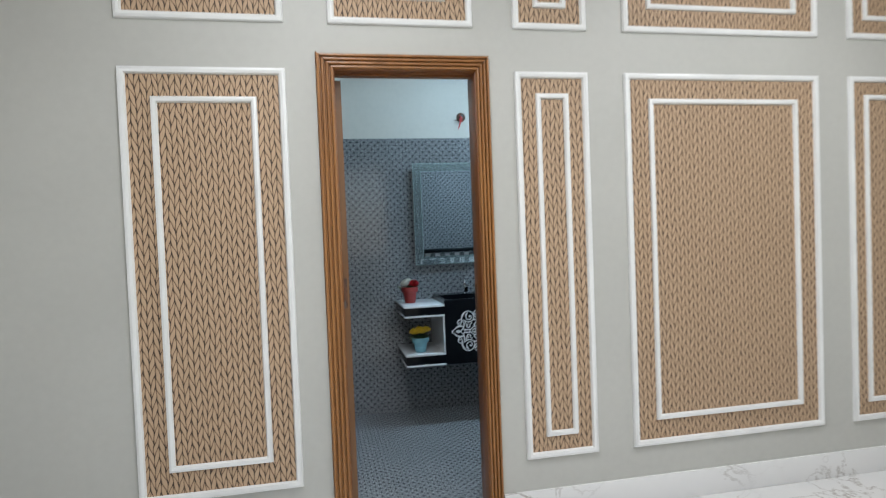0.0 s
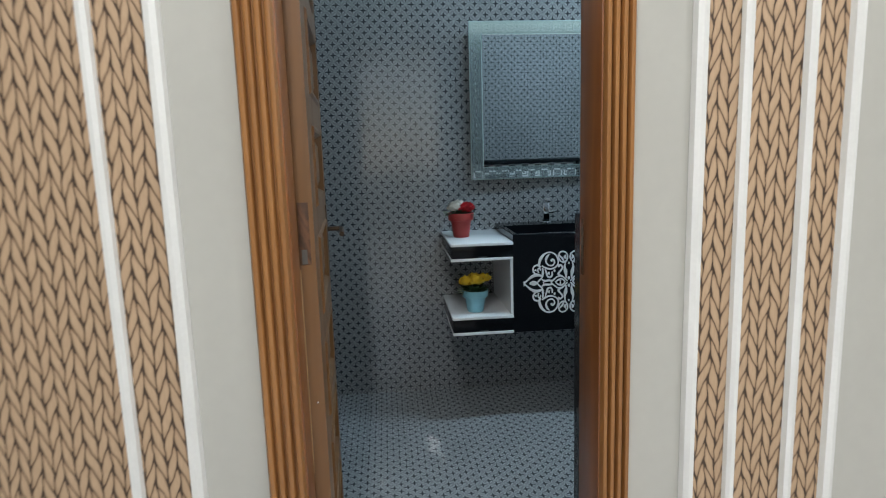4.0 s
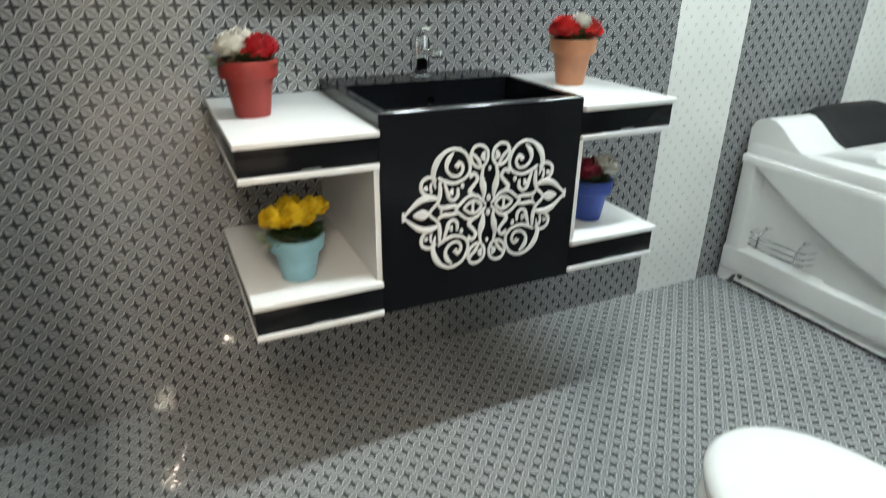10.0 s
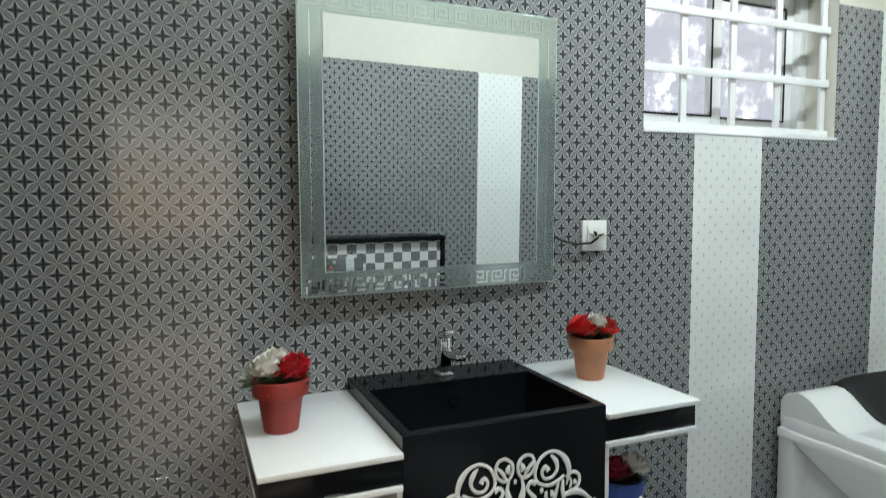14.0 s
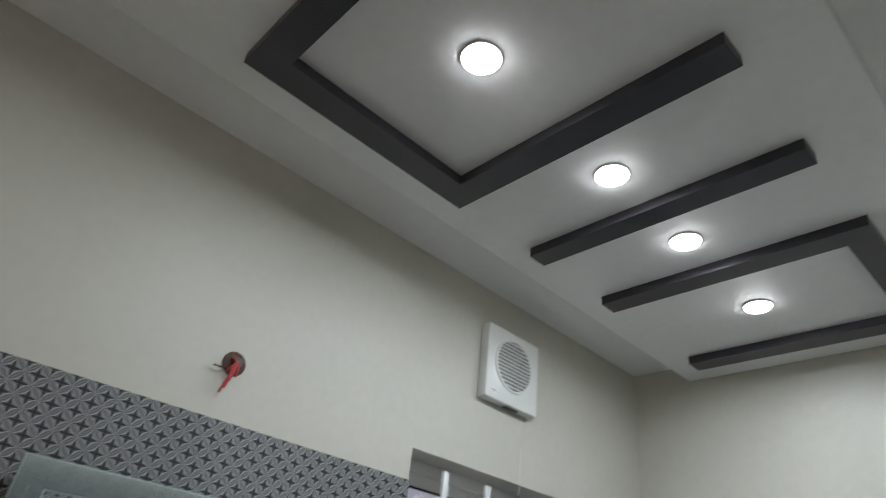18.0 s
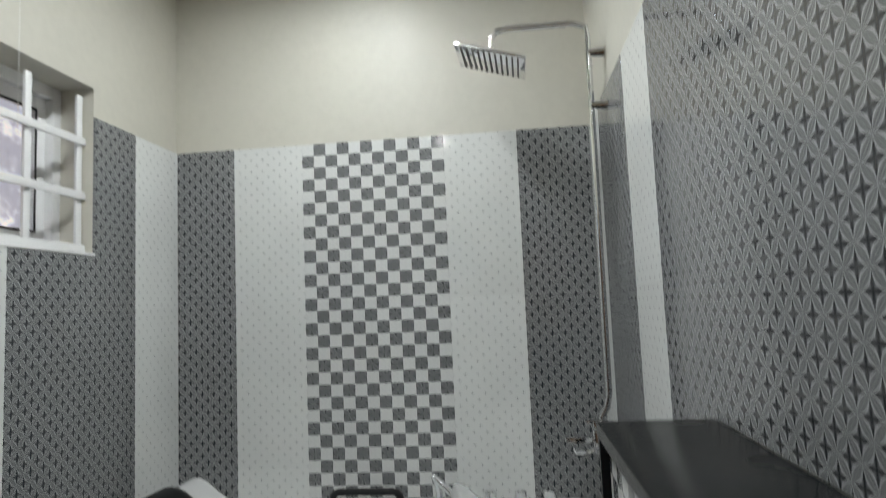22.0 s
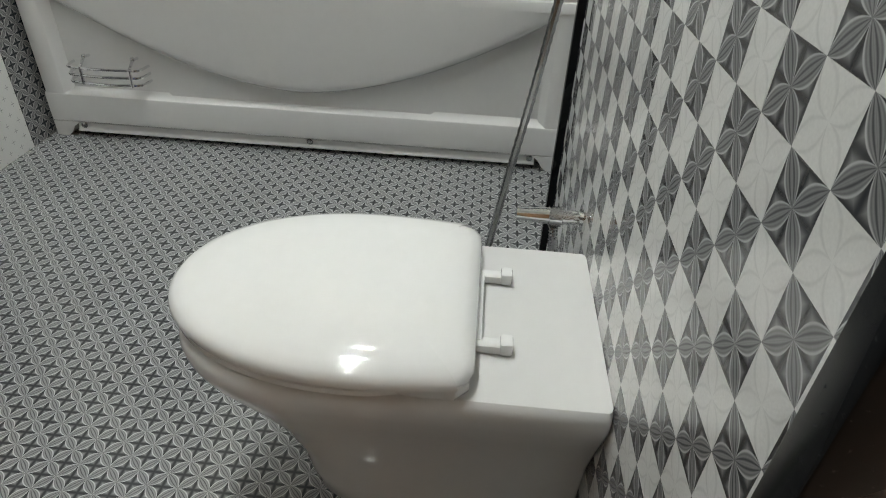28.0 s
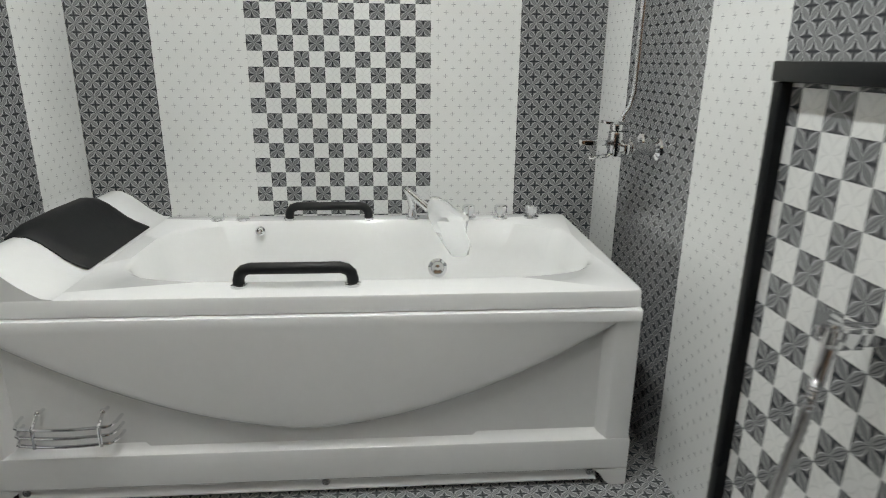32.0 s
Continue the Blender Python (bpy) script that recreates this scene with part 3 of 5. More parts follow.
part("mortise_hole", boxes((LX0 + 0.008, LX0 + 0.020, LY0 - 0.0022, LY0, 1.052, 1.085)), M["grille_dark"], mort)
bm = bmesh.new()
bmesh.ops.create_icosphere(bm, subdivisions=2, radius=0.0032, matrix=Matrix.Translation((LX0 + 0.022, LY0 - 0.0005, 0.725)))
part("screw", bm, M["chrome"], door, "bright screw head")

# west wall: tile skirting under a dark board
solid("trim_west", boxes((WX - 0.006, WX, SY, NY, 0.14, 2.10)), M["brown_board"], "dark brown board lining the wall beside the door", "wall panel", "structure")
solid("trim_west_strip", boxes((WX, WX + 0.006, 1.452, 1.460, 0.14, 2.10)), M["steel"], "thin metal joint strip on the dark board", "strip", "structure")

# ---- boxed pipe casing beside the door ----
BX0, BX1, BY, BZ = 1.458, 2.588, 0.371, 1.146
casing = thing("cistern_casing", ((BX0 + BX1) / 2, SY, 0), "half-height cistern casing faced with checked tiles and edged in black granite", "casing")
part("core", boxes((BX0 + 0.022, BX1 - 0.022, SY, BY - 0.027, 0.0, BZ - 0.03)), M["grout"], casing)
part("top_slab", boxes((BX0, BX1 + 0.004, SY, BY, BZ - 0.028, BZ), bevel=0.003), M["granite"], casing, "black granite shelf")
part("end_slab", boxes((BX1 - 0.022, BX1, SY, BY - 0.002, 0.0, BZ - 0.0285), bevel=0.002), M["granite"], casing)
end_slab = part("end_slab", boxes((BX0 - 0.006, BX0 + 0.018, SY, BY + 0.027, 0.0, BZ - 0.0285), bevel=0.002), M["granite"], casing, "black granite slab beside the door")

# ---- tiles: each is a piece with its own edges ----
tile_meshes = {}


def tile_piece(parent, axis, face, sign, u0, u1, v0, v1, mat, gap=0.0002, thick=0.008):
    """One tile: a chamfered slab. axis: the wall's normal; sign: the way that its face looks."""
    w, h = round(u1 - u0 - gap, 4), round(v1 - v0 - gap, 4)
    key = (axis, sign, w, h, mat.name)
    if key not in tile_meshes:
        bm = bmesh.new()
        c = 0.0004
        loops = [[(-w / 2, -h / 2), (w / 2, -h / 2), (w / 2, h / 2), (-w / 2, h / 2)]] * 2
        inner = [(-w / 2 + c, -h / 2 + c), (w / 2 - c, -h / 2 + c), (w / 2 - c, h / 2 - c), (-w / 2 + c, h / 2 - c)]
        deep = [-thick, -c, 0.0]
        out = []
        for l, d in zip([loops[0], loops[0], inner], deep):
            q = []
            for a, b in l:
                q.append({"x": (sign * d, a, b), "y": (a, sign * d, b), "z": (a, b, sign * d)}[axis])
            out.append(q)
        loft(bm, out, False, True)
        me = mesh_of("tile", bm, False)
        me.materials.append(mat)
        tile_meshes[key] = me
    ob = new("tile", tile_meshes[key])
    cu, cv = (u0 + u1) / 2, (v0 + v1) / 2
    ob.location = {"x": (face, cu, cv), "y": (cu, face, cv), "z": (cu, cv, face)}[axis]
    ob.parent = parent
    if parent.type == 'EMPTY':
        ob.matrix_parent_inverse = Matrix.Translation(-parent.location)


def tile_field(parent, axis, face, sign, us, vs, pick, holes=()):
    for a, b in zip(us, us[1:]):
        for c, d in zip(vs, vs[1:]):
            for p, q, r, s in cut(a, b, c, d, holes):
                if q - p > 0.004 and s - r > 0.004:
                    tile_piece(parent, axis, face, sign, p, q, r, s, pick((a + b) / 2, (c + d) / 2))


def steps(lo, hi, origin, size):
    k0, k1 = math.ceil((lo - origin) / size + 1e-6), math.floor((hi - origin) / size - 1e-6)
    return [lo] + [origin + k * size for k in range(k0, k1 + 1)] + [hi]


def lay_tiles():
    rows = [0.0, TH, 2 * TH, 3 * TH]
    cols = steps(WX, EX, EX, TW)

    def ns(u, v):
        return M["n_white"] if u > EX - TW or EX - 4 * TW < u < EX - 3 * TW else M["n_dark"]
    tile_field(wall_north, "y", NY, -1, cols, rows, ns, [WIN])
    
    def ss(u, v):
        return M["s_white"] if u > 3.74 or SX - TW < u < SX else M["s_dark"]
    tile_field(wall_south, "y", SY, 1, [c for c in steps(WX, EX, SX, TW) if c < 3.6] + [3.74, EX], rows, ss, [(0.0, DX1 + 0.04, -1, DZ + 0.04), (BX0, BX1, -1, BZ)])
    ecols = [SY] + [1.73 - k * TW for k in (4, 3, 2, 1, 0)] + [NY]

    def es(u, v):
        return M["e_check"] if 1.73 - 3 * TW < u < 1.73 - TW else M["e_white"] if 1.73 - 4 * TW < u < 1.73 else M["e_dark"]
    tile_field(wall_east, "x", EX, -1, ecols, rows, es)
    tile_field(wall_west, "x", WX, 1, steps(SY, NY, NY, TW), [0.0, 0.14], lambda u, v: M["e_dark"])
    tile_field(casing, "y", BY - 0.018, 1, steps(BX0 + 0.0185, BX1 - 0.0225, 1.696, TW), [0.0, 0.424, BZ - 0.029], lambda u, v: M["s_check"])
    tile_field(floor_bed, "z", 0.0, 1, steps(WX, EX, EX, TW), steps(SY, NY, NY, TW), lambda u, v: M["floor"])


# ---- ceiling beams and lamps ----
def beam(*rows):
    return boxes(*rows, bevel=0.004)


BZ0 = DROP - 0.036
bars = (("ceiling_beam", [(1.406, 2.203, 1.474, 1.565), (1.406, 1.494, 0.640, 1.474), (2.114, 2.203, 0.640, 1.474)], "charcoal painted beams set as an open rectangle on the ceiling"),
        ("ceiling_beam", [(2.567, 2.647, 0.636, 1.563)], "single straight charcoal painted ceiling beam"),
        ("ceiling_beam", [(3.015, 3.100, 0.620, 1.560), (3.100, 3.722, 0.620, 0.707), (3.722, 3.812, 0.620, 1.560)], "charcoal painted beams set as an open rectangle on the ceiling"))
for nm, rects, lab in bars:
    x = sum(r[0] + r[1] for r in rects) / (2 * len(rects))
    b = thing(nm, (x, 1.0, DROP), lab, "beam", "ceiling beams")
    for x0, x1, y0, y1 in rects:
        part("bar", boxes((x0, x1, y0, y1, BZ0, DROP)), M["beam"], b)
lx = LAMPX[1]
dl = thing("ceiling_downlight", (lx, LAMPY, DROP), "round white recessed ceiling lamp, lit", "ceiling light", "bathroom downlights")
bm = bmesh.new()
lathe(bm, lx, LAMPY, ((0.054, DROP), (0.056, DROP - 0.003), (0.051, DROP - 0.007), (0.0475, DROP - 0.004)))
part("trim_ring", bm, M["plastic"], dl)
bm = bmesh.new()
lathe(bm, lx, LAMPY, ((0.047, DROP - 0.004), (0.046, DROP - 0.011), (0.042, DROP - 0.0145), (0.034, DROP - 0.0165), (0.0, DROP - 0.017)))
part("diffuser", bm, M["glow"], dl, "glowing white diffuser")
for x in LAMPX:
    if x != lx:
        copy_thing(dl, Matrix.Translation((x, LAMPY, DROP)))


# ---- window ----
def window():
    x0, x1, z0, z1 = WIN
    w = thing("window_1", ((x0 + x1) / 2, NY, z0), "white aluminium sliding window behind white burglar bars", "window", kind="structure")
    yb = NY + 0.045
    part("sill", boxes((x0, x1, NY - 0.004, NY + 0.13, z0, z0 + 0.012), bevel=0.002), M["white_paint"], w)
    for x in (2.722, 2.949, 3.173, 3.415):
        part("bar_upright", boxes((x - 0.014, x + 0.014, yb, yb + 0.012, z0 + 0.012, z1 - 0.03), bevel=0.002), M["white_paint"], w)
    for z in (z0 + 0.22, z0 + 0.42):
        part("bar_rail", boxes((x0 + 0.004, x1 - 0.004, yb - 0.012, yb, z - 0.014, z + 0.014), bevel=0.002), M["white_paint"], w)
    part("bar_rail", boxes((x0 + 0.004, x1 - 0.004, yb - 0.012, yb, z0 + 0.012, z0 + 0.042), bevel=0.002), M["white_paint"], w)
    y = NY + 0.135
    fr = part("window_frame", boxes(*[(a, b, y, y + 0.06, c, d) for a, b, c, d in cut(x0, x1, z0, z1, [(x0 + 0.04, x1 - 0.04, z0 + 0.04, z1 - 0.045)])], bevel=0.003), M["white_paint"], w)
    xm = (x0 + x1) / 2
    for a, b, yy in ((x0 + 0.035, xm + 0.02, y + 0.008), (xm - 0.02, x1 - 0.035, y + 0.032)):
        s = part("sash", boxes(*[(p, q, yy, yy + 0.02, r, t) for p, q, r, t in cut(a, b, z0 + 0.038, z1 - 0.042, [(a + 0.05, b - 0.05, z0 + 0.09, z1 - 0.095)])], bevel=0.002), M["white_paint"], w)
        part("gasket", boxes(*[(p, q, yy - 0.002, yy, r, t) for p, q, r, t in cut(a + 0.045, b - 0.045, z0 + 0.085, z1 - 0.09, [(a + 0.053, b - 0.053, z0 + 0.093, z1 - 0.098)])]), M["black_rubber"], s)
        pane = part("pane", boxes((a + 0.05, b - 0.05, yy + 0.008, yy + 0.012, z0 + 0.09, z1 - 0.095)), M["glass"], s, "clear window pane")
        pane.visible_shadow = False


gt = Tree("window_glass")
gt.done(rgb(0.96, 0.98, 0.98), 0.02, 0.0, Transmission_Weight=1.0, IOR=1.45)
M["glass"] = gt.mat
window()


def outside():
    """Plain distance beyond the window: pale sky through grey leaves, lit by its own glow."""
    t = Tree("glowing_distant_trees")
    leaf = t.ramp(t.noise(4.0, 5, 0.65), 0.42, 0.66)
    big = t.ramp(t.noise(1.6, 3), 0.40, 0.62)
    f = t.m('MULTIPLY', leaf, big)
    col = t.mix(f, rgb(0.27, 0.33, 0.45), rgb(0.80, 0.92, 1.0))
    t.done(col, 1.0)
    # emission stands in for the daylight on leaves and sky
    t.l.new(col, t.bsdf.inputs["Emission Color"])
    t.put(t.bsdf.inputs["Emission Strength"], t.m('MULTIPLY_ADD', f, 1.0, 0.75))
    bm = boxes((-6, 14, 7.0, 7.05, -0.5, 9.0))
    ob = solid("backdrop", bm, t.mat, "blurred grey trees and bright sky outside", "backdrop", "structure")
    return ob


outside()


# ---- vanity ----
def vanity():
    v = thing("vanity", (1.77, NY, 0.44), "wall-hung vanity with a black basin block and open white shelves", "vanity")
    x0, x1, y0 = 1.517, 2.022, 1.538
    zt, zb = 0.902, 0.440
    # basin block with a deep rectangular bowl
    bm = bmesh.new()
    o = [(x0, y0), (x1, y0), (x1, NY), (x0, NY)]
    i = [(x0 + 0.022, y0 + 0.020), (x1 - 0.022, y0 + 0.020), (x1 - 0.022, 1.862), (x0 + 0.022, 1.862)]
    j = [(x0 + 0.05, y0 + 0.05), (x1 - 0.05, y0 + 0.05), (x1 - 0.05, 1.835), (x0 + 0.05, 1.835)]
    rows = [(o, zb), (o, zt - 0.003), ([(a + (0.003 if a == x0 else -0.003), b + (0.003 if b == y0 else 0)) for a, b in o], zt), (i, zt), (i, zt - 0.06), (j, zt - 0.135)]
    loft(bm, [[(a, b, z) for a, b in l] for l, z in rows])
    basin = part("basin", bm, M["gloss_black"], v, "polished black stone basin block")
    bm = bmesh.new()
    lathe(bm, 1.77, 1.70, ((0.0, zt - 0.134), (0.026, zt - 0.134), (0.026, zt - 0.130), (0.018, zt - 0.128), (0.0, zt - 0.128)))
    part("drain", bm, M["chrome"], basin, "chrome drain")
    bm = bmesh.new()
    lathe(bm, 0, 0, ((0.0, 0.0), (0.012, 0.0), (0.012, 0.004), (0.0, 0.005)), 16)
    turn_mesh(bm, Matrix.Translation((1.77, 1.852, zt - 0.05)) @ Matrix.Rotation(radians(90), 4, 'X'))
    part("overflow_cap", bm, M["chrome"], basin)
    for xa, xb, zc in ((1.233, 1.5165, 0.866), (2.0225, 2.298, 0.876)):
        inner = xb if xa < 1.5 else xa
        s = -1 if xa < 1.5 else 1
        part("shelf_top", boxes((xa - (0.004 if s < 0 else 0), xb + (0.004 if s > 0 else 0), y0 - 0.012, NY, zc - 0.009, zc + 0.004), bevel=0.002), M["white_board"], v, "white gloss top")
        part("drawer_band", boxes((xa, xb, y0, NY, zc - 0.066, zc - 0.0095), bevel=0.001), M["gloss_black"], v, "black gloss band")
        part("white_edge", boxes((xa - (0.002 if s < 0 else 0), xb + (0.002 if s > 0 else 0), y0 - 0.006, NY, zc - 0.079, zc - 0.0665), bevel=0.0015), M["white_board"], v)
        zl = zc - 0.353
        part("shelf_bottom", boxes((xa - (0.004 if s < 0 else 0), xb + (0.004 if s > 0 else 0), y0 - 0.010, NY, zl, zl + 0.013), bevel=0.002), M["white_board"], v)
        part("drawer_band", boxes((xa, xb, y0, NY, zl - 0.062, zl - 0.0005), bevel=0.001), M["gloss_black"], v)
        part("white_edge", boxes((xa - (0.002 if s < 0 else 0), xb + (0.002 if s > 0 else 0), y0 - 0.006, NY, zl - 0.075, zl - 0.0625), bevel=0.0015), M["white_board"], v)
        a, b = sorted((inner, inner + s * 0.012))
        part("side_board", boxes((a, b, y0 + 0.002, NY, zl + 0.0135, zc - 0.0795)), M["white_board"], v)
        for zz in (zc - 0.066, zl - 0.062):
            part("pull_slot", boxes(((xa + xb) / 2 - 0.02, (xa + xb) / 2 + 0.02, y0 - 0.002, y0, zz + 0.002, zz + 0.006)), M["steel"], v)
    # carved white ornament, four times the same quarter: strokes of (across, up, width)
    cx, cz, hw, hh = 1.779, 0.670, 0.213, 0.142
    bm = bmesh.new()

    def glide(ctrl, n=6):
        """A smooth path through the control points, with its width."""
        out = []
        for i in range(len(ctrl) - 1):
            q = [ctrl[max(0, min(len(ctrl) - 1, i + o))] for o in (-1, 0, 1, 2)]
            for k in range(n):
                f = k / n
                out.append(tuple(0.5 * (2 * b + (c - a) * f + (2 * a - 5 * b + 4 * c - d) * f * f + (3 * b - a - 3 * c + d) * f ** 3) for a, b, c, d in zip(*q)))
        return out + [ctrl[-1]]
    strokes = [
        [(0.63, 0.40, 0.5), (0.66, 0.62, 1.5), (0.62, 0.82, 1.9), (0.53, 0.96, 1.2), (0.42, 1.0, 1.0), (0.31, 0.93, 1.0), (0.25, 0.78, 1.0), (0.24, 0.62, 1.0), (0.30, 0.50, 1.0), (0.42, 0.45, 1.1), (0.53, 0.50, 1.2), (0.60, 0.57, 0.8)],
        [(0.43, 0.94, 0.6), (0.49, 0.84, 1.6), (0.51, 0.70, 1.1), (0.45, 0.58, 1.0), (0.36, 0.57, 1.0), (0.32, 0.68, 1.0), (0.36, 0.77, 1.2), (0.40, 0.70, 1.6)],
        [(0.235, 0.85, 1.0), (0.20, 0.98, 1.0), (0.12, 1.01, 1.0), (0.045, 0.93, 1.0), (0.03, 0.80, 1.0), (0.07, 0.68, 1.0), (0.14, 0.66, 1.0), (0.21, 0.74, 1.0), (0.235, 0.85, 1.0)],
        [(0.24, 0.92, 0.7), (0.15, 0.79, 1.2), (0.10, 0.64, 0.7)],
        [(0.07, 0.90, 0.7), (0.09, 0.82, 1.7), (0.06, 0.76, 0.6)],
        [(0.075, 0.66, 0.7), (0.095, 0.50, 1.3), (0.075, 0.34, 2.2), (0.060, 0.20, 1.3), (0.070, 0.10, 0.7)],
        [(0.245, 0.53, 1.9), (0.18, 0.56, 1.2), (0.145, 0.47, 1.1), (0.19, 0.37, 1.2), (0.235, 0.28, 1.4), (0.19, 0.21, 1.2), (0.13, 0.17, 0.8)],
        [(0.375, 0.36, 0.9), (0.375, 0.24, 1.2), (0.42, 0.17, 1.1), (0.475, 0.21, 1.2), (0.50, 0.33, 1.2), (0.53, 0.46, 0.8)],
        [(0.44, 0.36, 0.8), (0.455, 0.27, 1.7)],
        [(0.585, 0.50, 0.8), (0.58, 0.34, 1.4), (0.60, 0.18, 1.1), (0.67, 0.07, 1.0), (0.70, 0.01, 0.9)],
        [(0.62, 0.53, 0.8), (0.70, 0.595, 1.1), (0.78, 0.54, 1.1), (0.795, 0.42, 1.1), (0.75, 0.32, 1.1), (0.68, 0.29, 0.8)],
        [(0.675, 0.50, 0.9), (0.69, 0.42, 0.8), (0.675, 0.34, 0.9)],
        [(0.735, 0.46, 0.8), (0.745, 0.40, 1.7)],
        [(0.61, 0.235, 1.2), (0.72, 0.27, 2.1), (0.82, 0.225, 1.8), (0.91, 0.12, 1.1), (0.975, 0.03, 0.9), (0.995, 0.0, 0.8)],
        [(0.995, 0.0, 0.8), (0.995, 0.075, 0.8)],
        [(0.03, 0.02, 0.8), (0.085, 0.10, 1.0), (0.15, 0.19, 1.0), (0.25, 0.19, 1.0), (0.33, 0.10, 1.0), (0.40, 0.0, 1.0)],
        [(0.08, 0.0, 0.9), (0.15, 0.10, 1.0), (0.23, 0.085, 1.0), (0.30, 0.0, 0.9)],
        [(0.36, 0.06, 0.9), (0.45, 0.07, 1.3), (0.55, 0.065, 1.4), (0.60, 0.12, 0.8)],
        [(0.19, 0.0, 0.7), (0.19, 0.07, 1.2)],
        [(0.70, 0.0, 0.8), (0.78, 0.035, 1.9), (0.88, 0.0, 0.7)],
    ]
    for ctrl in strokes:
        pts = glide(ctrl)
        for sx in (-1, 1):
            for sz in (-1, 1):
                tube(bm, [(cx + sx * p * hw, y0 - 0.0015, cz + sz * q * hh) for p, q, w in pts], [0.0041 * max(w, 0.3) for p, q, w in pts], 6)
    for p, q, r in ((0.0, 0.125, 0.0085), (0.0, 0.62, 0.006), (0.32, 0.385, 0.007), (0.565, 0.0, 0.0045)):
        for sx in ((1,) if p == 0 else (-1, 1)):
            for sz in ((1,) if q == 0 else (-1, 1)):
                m = Matrix.Translation((cx + sx * p * hw, y0 - 0.001, cz + sz * q * hh)) @ Matrix.Diagonal((r * 0.75, 0.004, r, 1))
                bmesh.ops.create_icosphere(bm, subdivisions=2, radius=1.0, matrix=m)
    for p in bm.verts:
        p.co.y = y0 + (p.co.y - y0) * 0.55
    part("ornament", bm, M["white_board"], v, "carved white scroll ornament")


vanity()


def basin_tap():
    x, y, z = 1.772, 1.925, 0.902
    t = thing("basin_tap", (x, y, z), "square chrome basin tap with a flat lever", "tap")
    part("body", boxes((x - 0.016, x + 0.016, y - 0.016, y + 0.016, z, z + 0.105), bevel=0.003), M["chrome"], t)
    part("base", boxes((x - 0.022, x + 0.022, y - 0.022, y + 0.022, z, z + 0.006), bevel=0.001), M["chrome"], t)
    part("spout", boxes((x - 0.014, x + 0.014, y - 0.115, y - 0.012, z + 0.062, z + 0.080), bevel=0.002), M["chrome"], t)
    bm = boxes((-0.012, 0.012, -0.045, 0.02, 0.0, 0.008), bevel=0.002)
    turn_mesh(bm, Matrix.Translation((x, y, z + 0.110)) @ Matrix.Rotation(radians(-14), 4, 'X'))
    part("lever", bm, M["chrome"], t)


basin_tap()


def rose(bm, c, r, seed, tilt=0.0):
    """A cupped flower of overlapping petals."""
    rnd = random.Random(seed)
    c = Vector(c)
    for layer, (n, rad, lift, open_) in enumerate(((3, 0.36, 0.16, 0.05), (4, 0.62, 0.08, 0.2), (5, 0.86, 0.0, 0.4), (5, 1.02, -0.10, 0.75))):
        for k in range(n):
            a = 2 * math.pi * (k + layer * 0.37) / n + rnd.uniform(-.15, .15)
            d = Vector((math.cos(a), math.sin(a), 0))
            s = Vector((-d.y, d.x, 0))
            grid = []
            for i in range(5):
                f = i / 4
                row = []
                for j in range(5):
                    g = (j - 2) / 2
                    out = rad * (0.25 + 0.75 * (f ** (0.42 + 0.25 * open_)))
                    w = 0.86 * rad * math.sin(math.pi * (0.20 + 0.66 * f)) + 0.06
                    up = lift - 0.35 + f * (1.0 - 0.45 * open_) - 0.25 * g * g * (1 - f * 0.5) * 0
                    p = c + r * (d * (out - 0.25 * g * g * rad * (1 - 0.3 * f)) + s * (w * g) + Vector((0, 0, up - 0.10 * abs(g) * f)))
                    p += Vector((rnd.uniform(-1, 1), rnd.uniform(-1, 1), rnd.uniform(-1, 1))) * r * 0.04
                    row.append(bm.verts.new(p))
                grid.append(row)
            for i in range(4):
                for j in range(4):
                    bm.faces.new((grid[i][j], grid[i][j + 1], grid[i + 1][j + 1], grid[i + 1][j]))


def leaves(bm, c, n, length, seed, spread=1.0, droop=0.0):
    rnd = random.Random(seed)
    for _ in range(n):
        a, e = rnd.uniform(0, 2 * math.pi), rnd.uniform(0.1, 0.9)
        d = Vector((math.cos(a) * spread, math.sin(a) * spread, e - droop)).normalized()
        s = d.cross(Vector((0, 0, 1))).normalized() * length * rnd.uniform(.12, .2)
        q = Vector(c) + d * length * 0.15
        ln = length * rnd.uniform(.6, 1.1)
        a0, b0, c0, d0 = q, q + d * ln * .5 + s + Vector((0, 0, ln * .06)), q + d * ln, q + d * ln * .5 - s + Vector((0, 0, ln * .06))
        vs = [bm.verts.new(p) for p in (a0, b0, c0, d0)]
        bm.faces.new((vs[0], vs[1], vs[2]))
        bm.faces.new((vs[0], vs[2], vs[3]))


M["petal_red"] = plain("red_petals", (0.50, 0.010, 0.020), 0.6, vary=0.3, scale=40)
M["petal_white"] = plain("white_petals", (0.75, 0.74, 0.68), 0.6, vary=0.08, scale=40)
M["petal_yellow"] = plain("yellow_petals", (0.80, 0.56, 0.035), 0.6, vary=0.15, scale=40)
M["petal_scarlet"] = plain("scarlet_petals", (0.62, 0.02, 0.02), 0.6, vary=0.25, scale=40)
M["petal_wine"] = plain("wine_petals", (0.25, 0.01, 0.03), 0.6, vary=0.3, scale=40)
M["leaf"] = plain("green_leaves", (0.04, 0.09, 0.03), 0.55, vary=0.4, scale=50)
M["pale_leaf"] = plain("pale_sprigs", (0.35, 0.42, 0.30), 0.6, vary=0.3, scale=50)


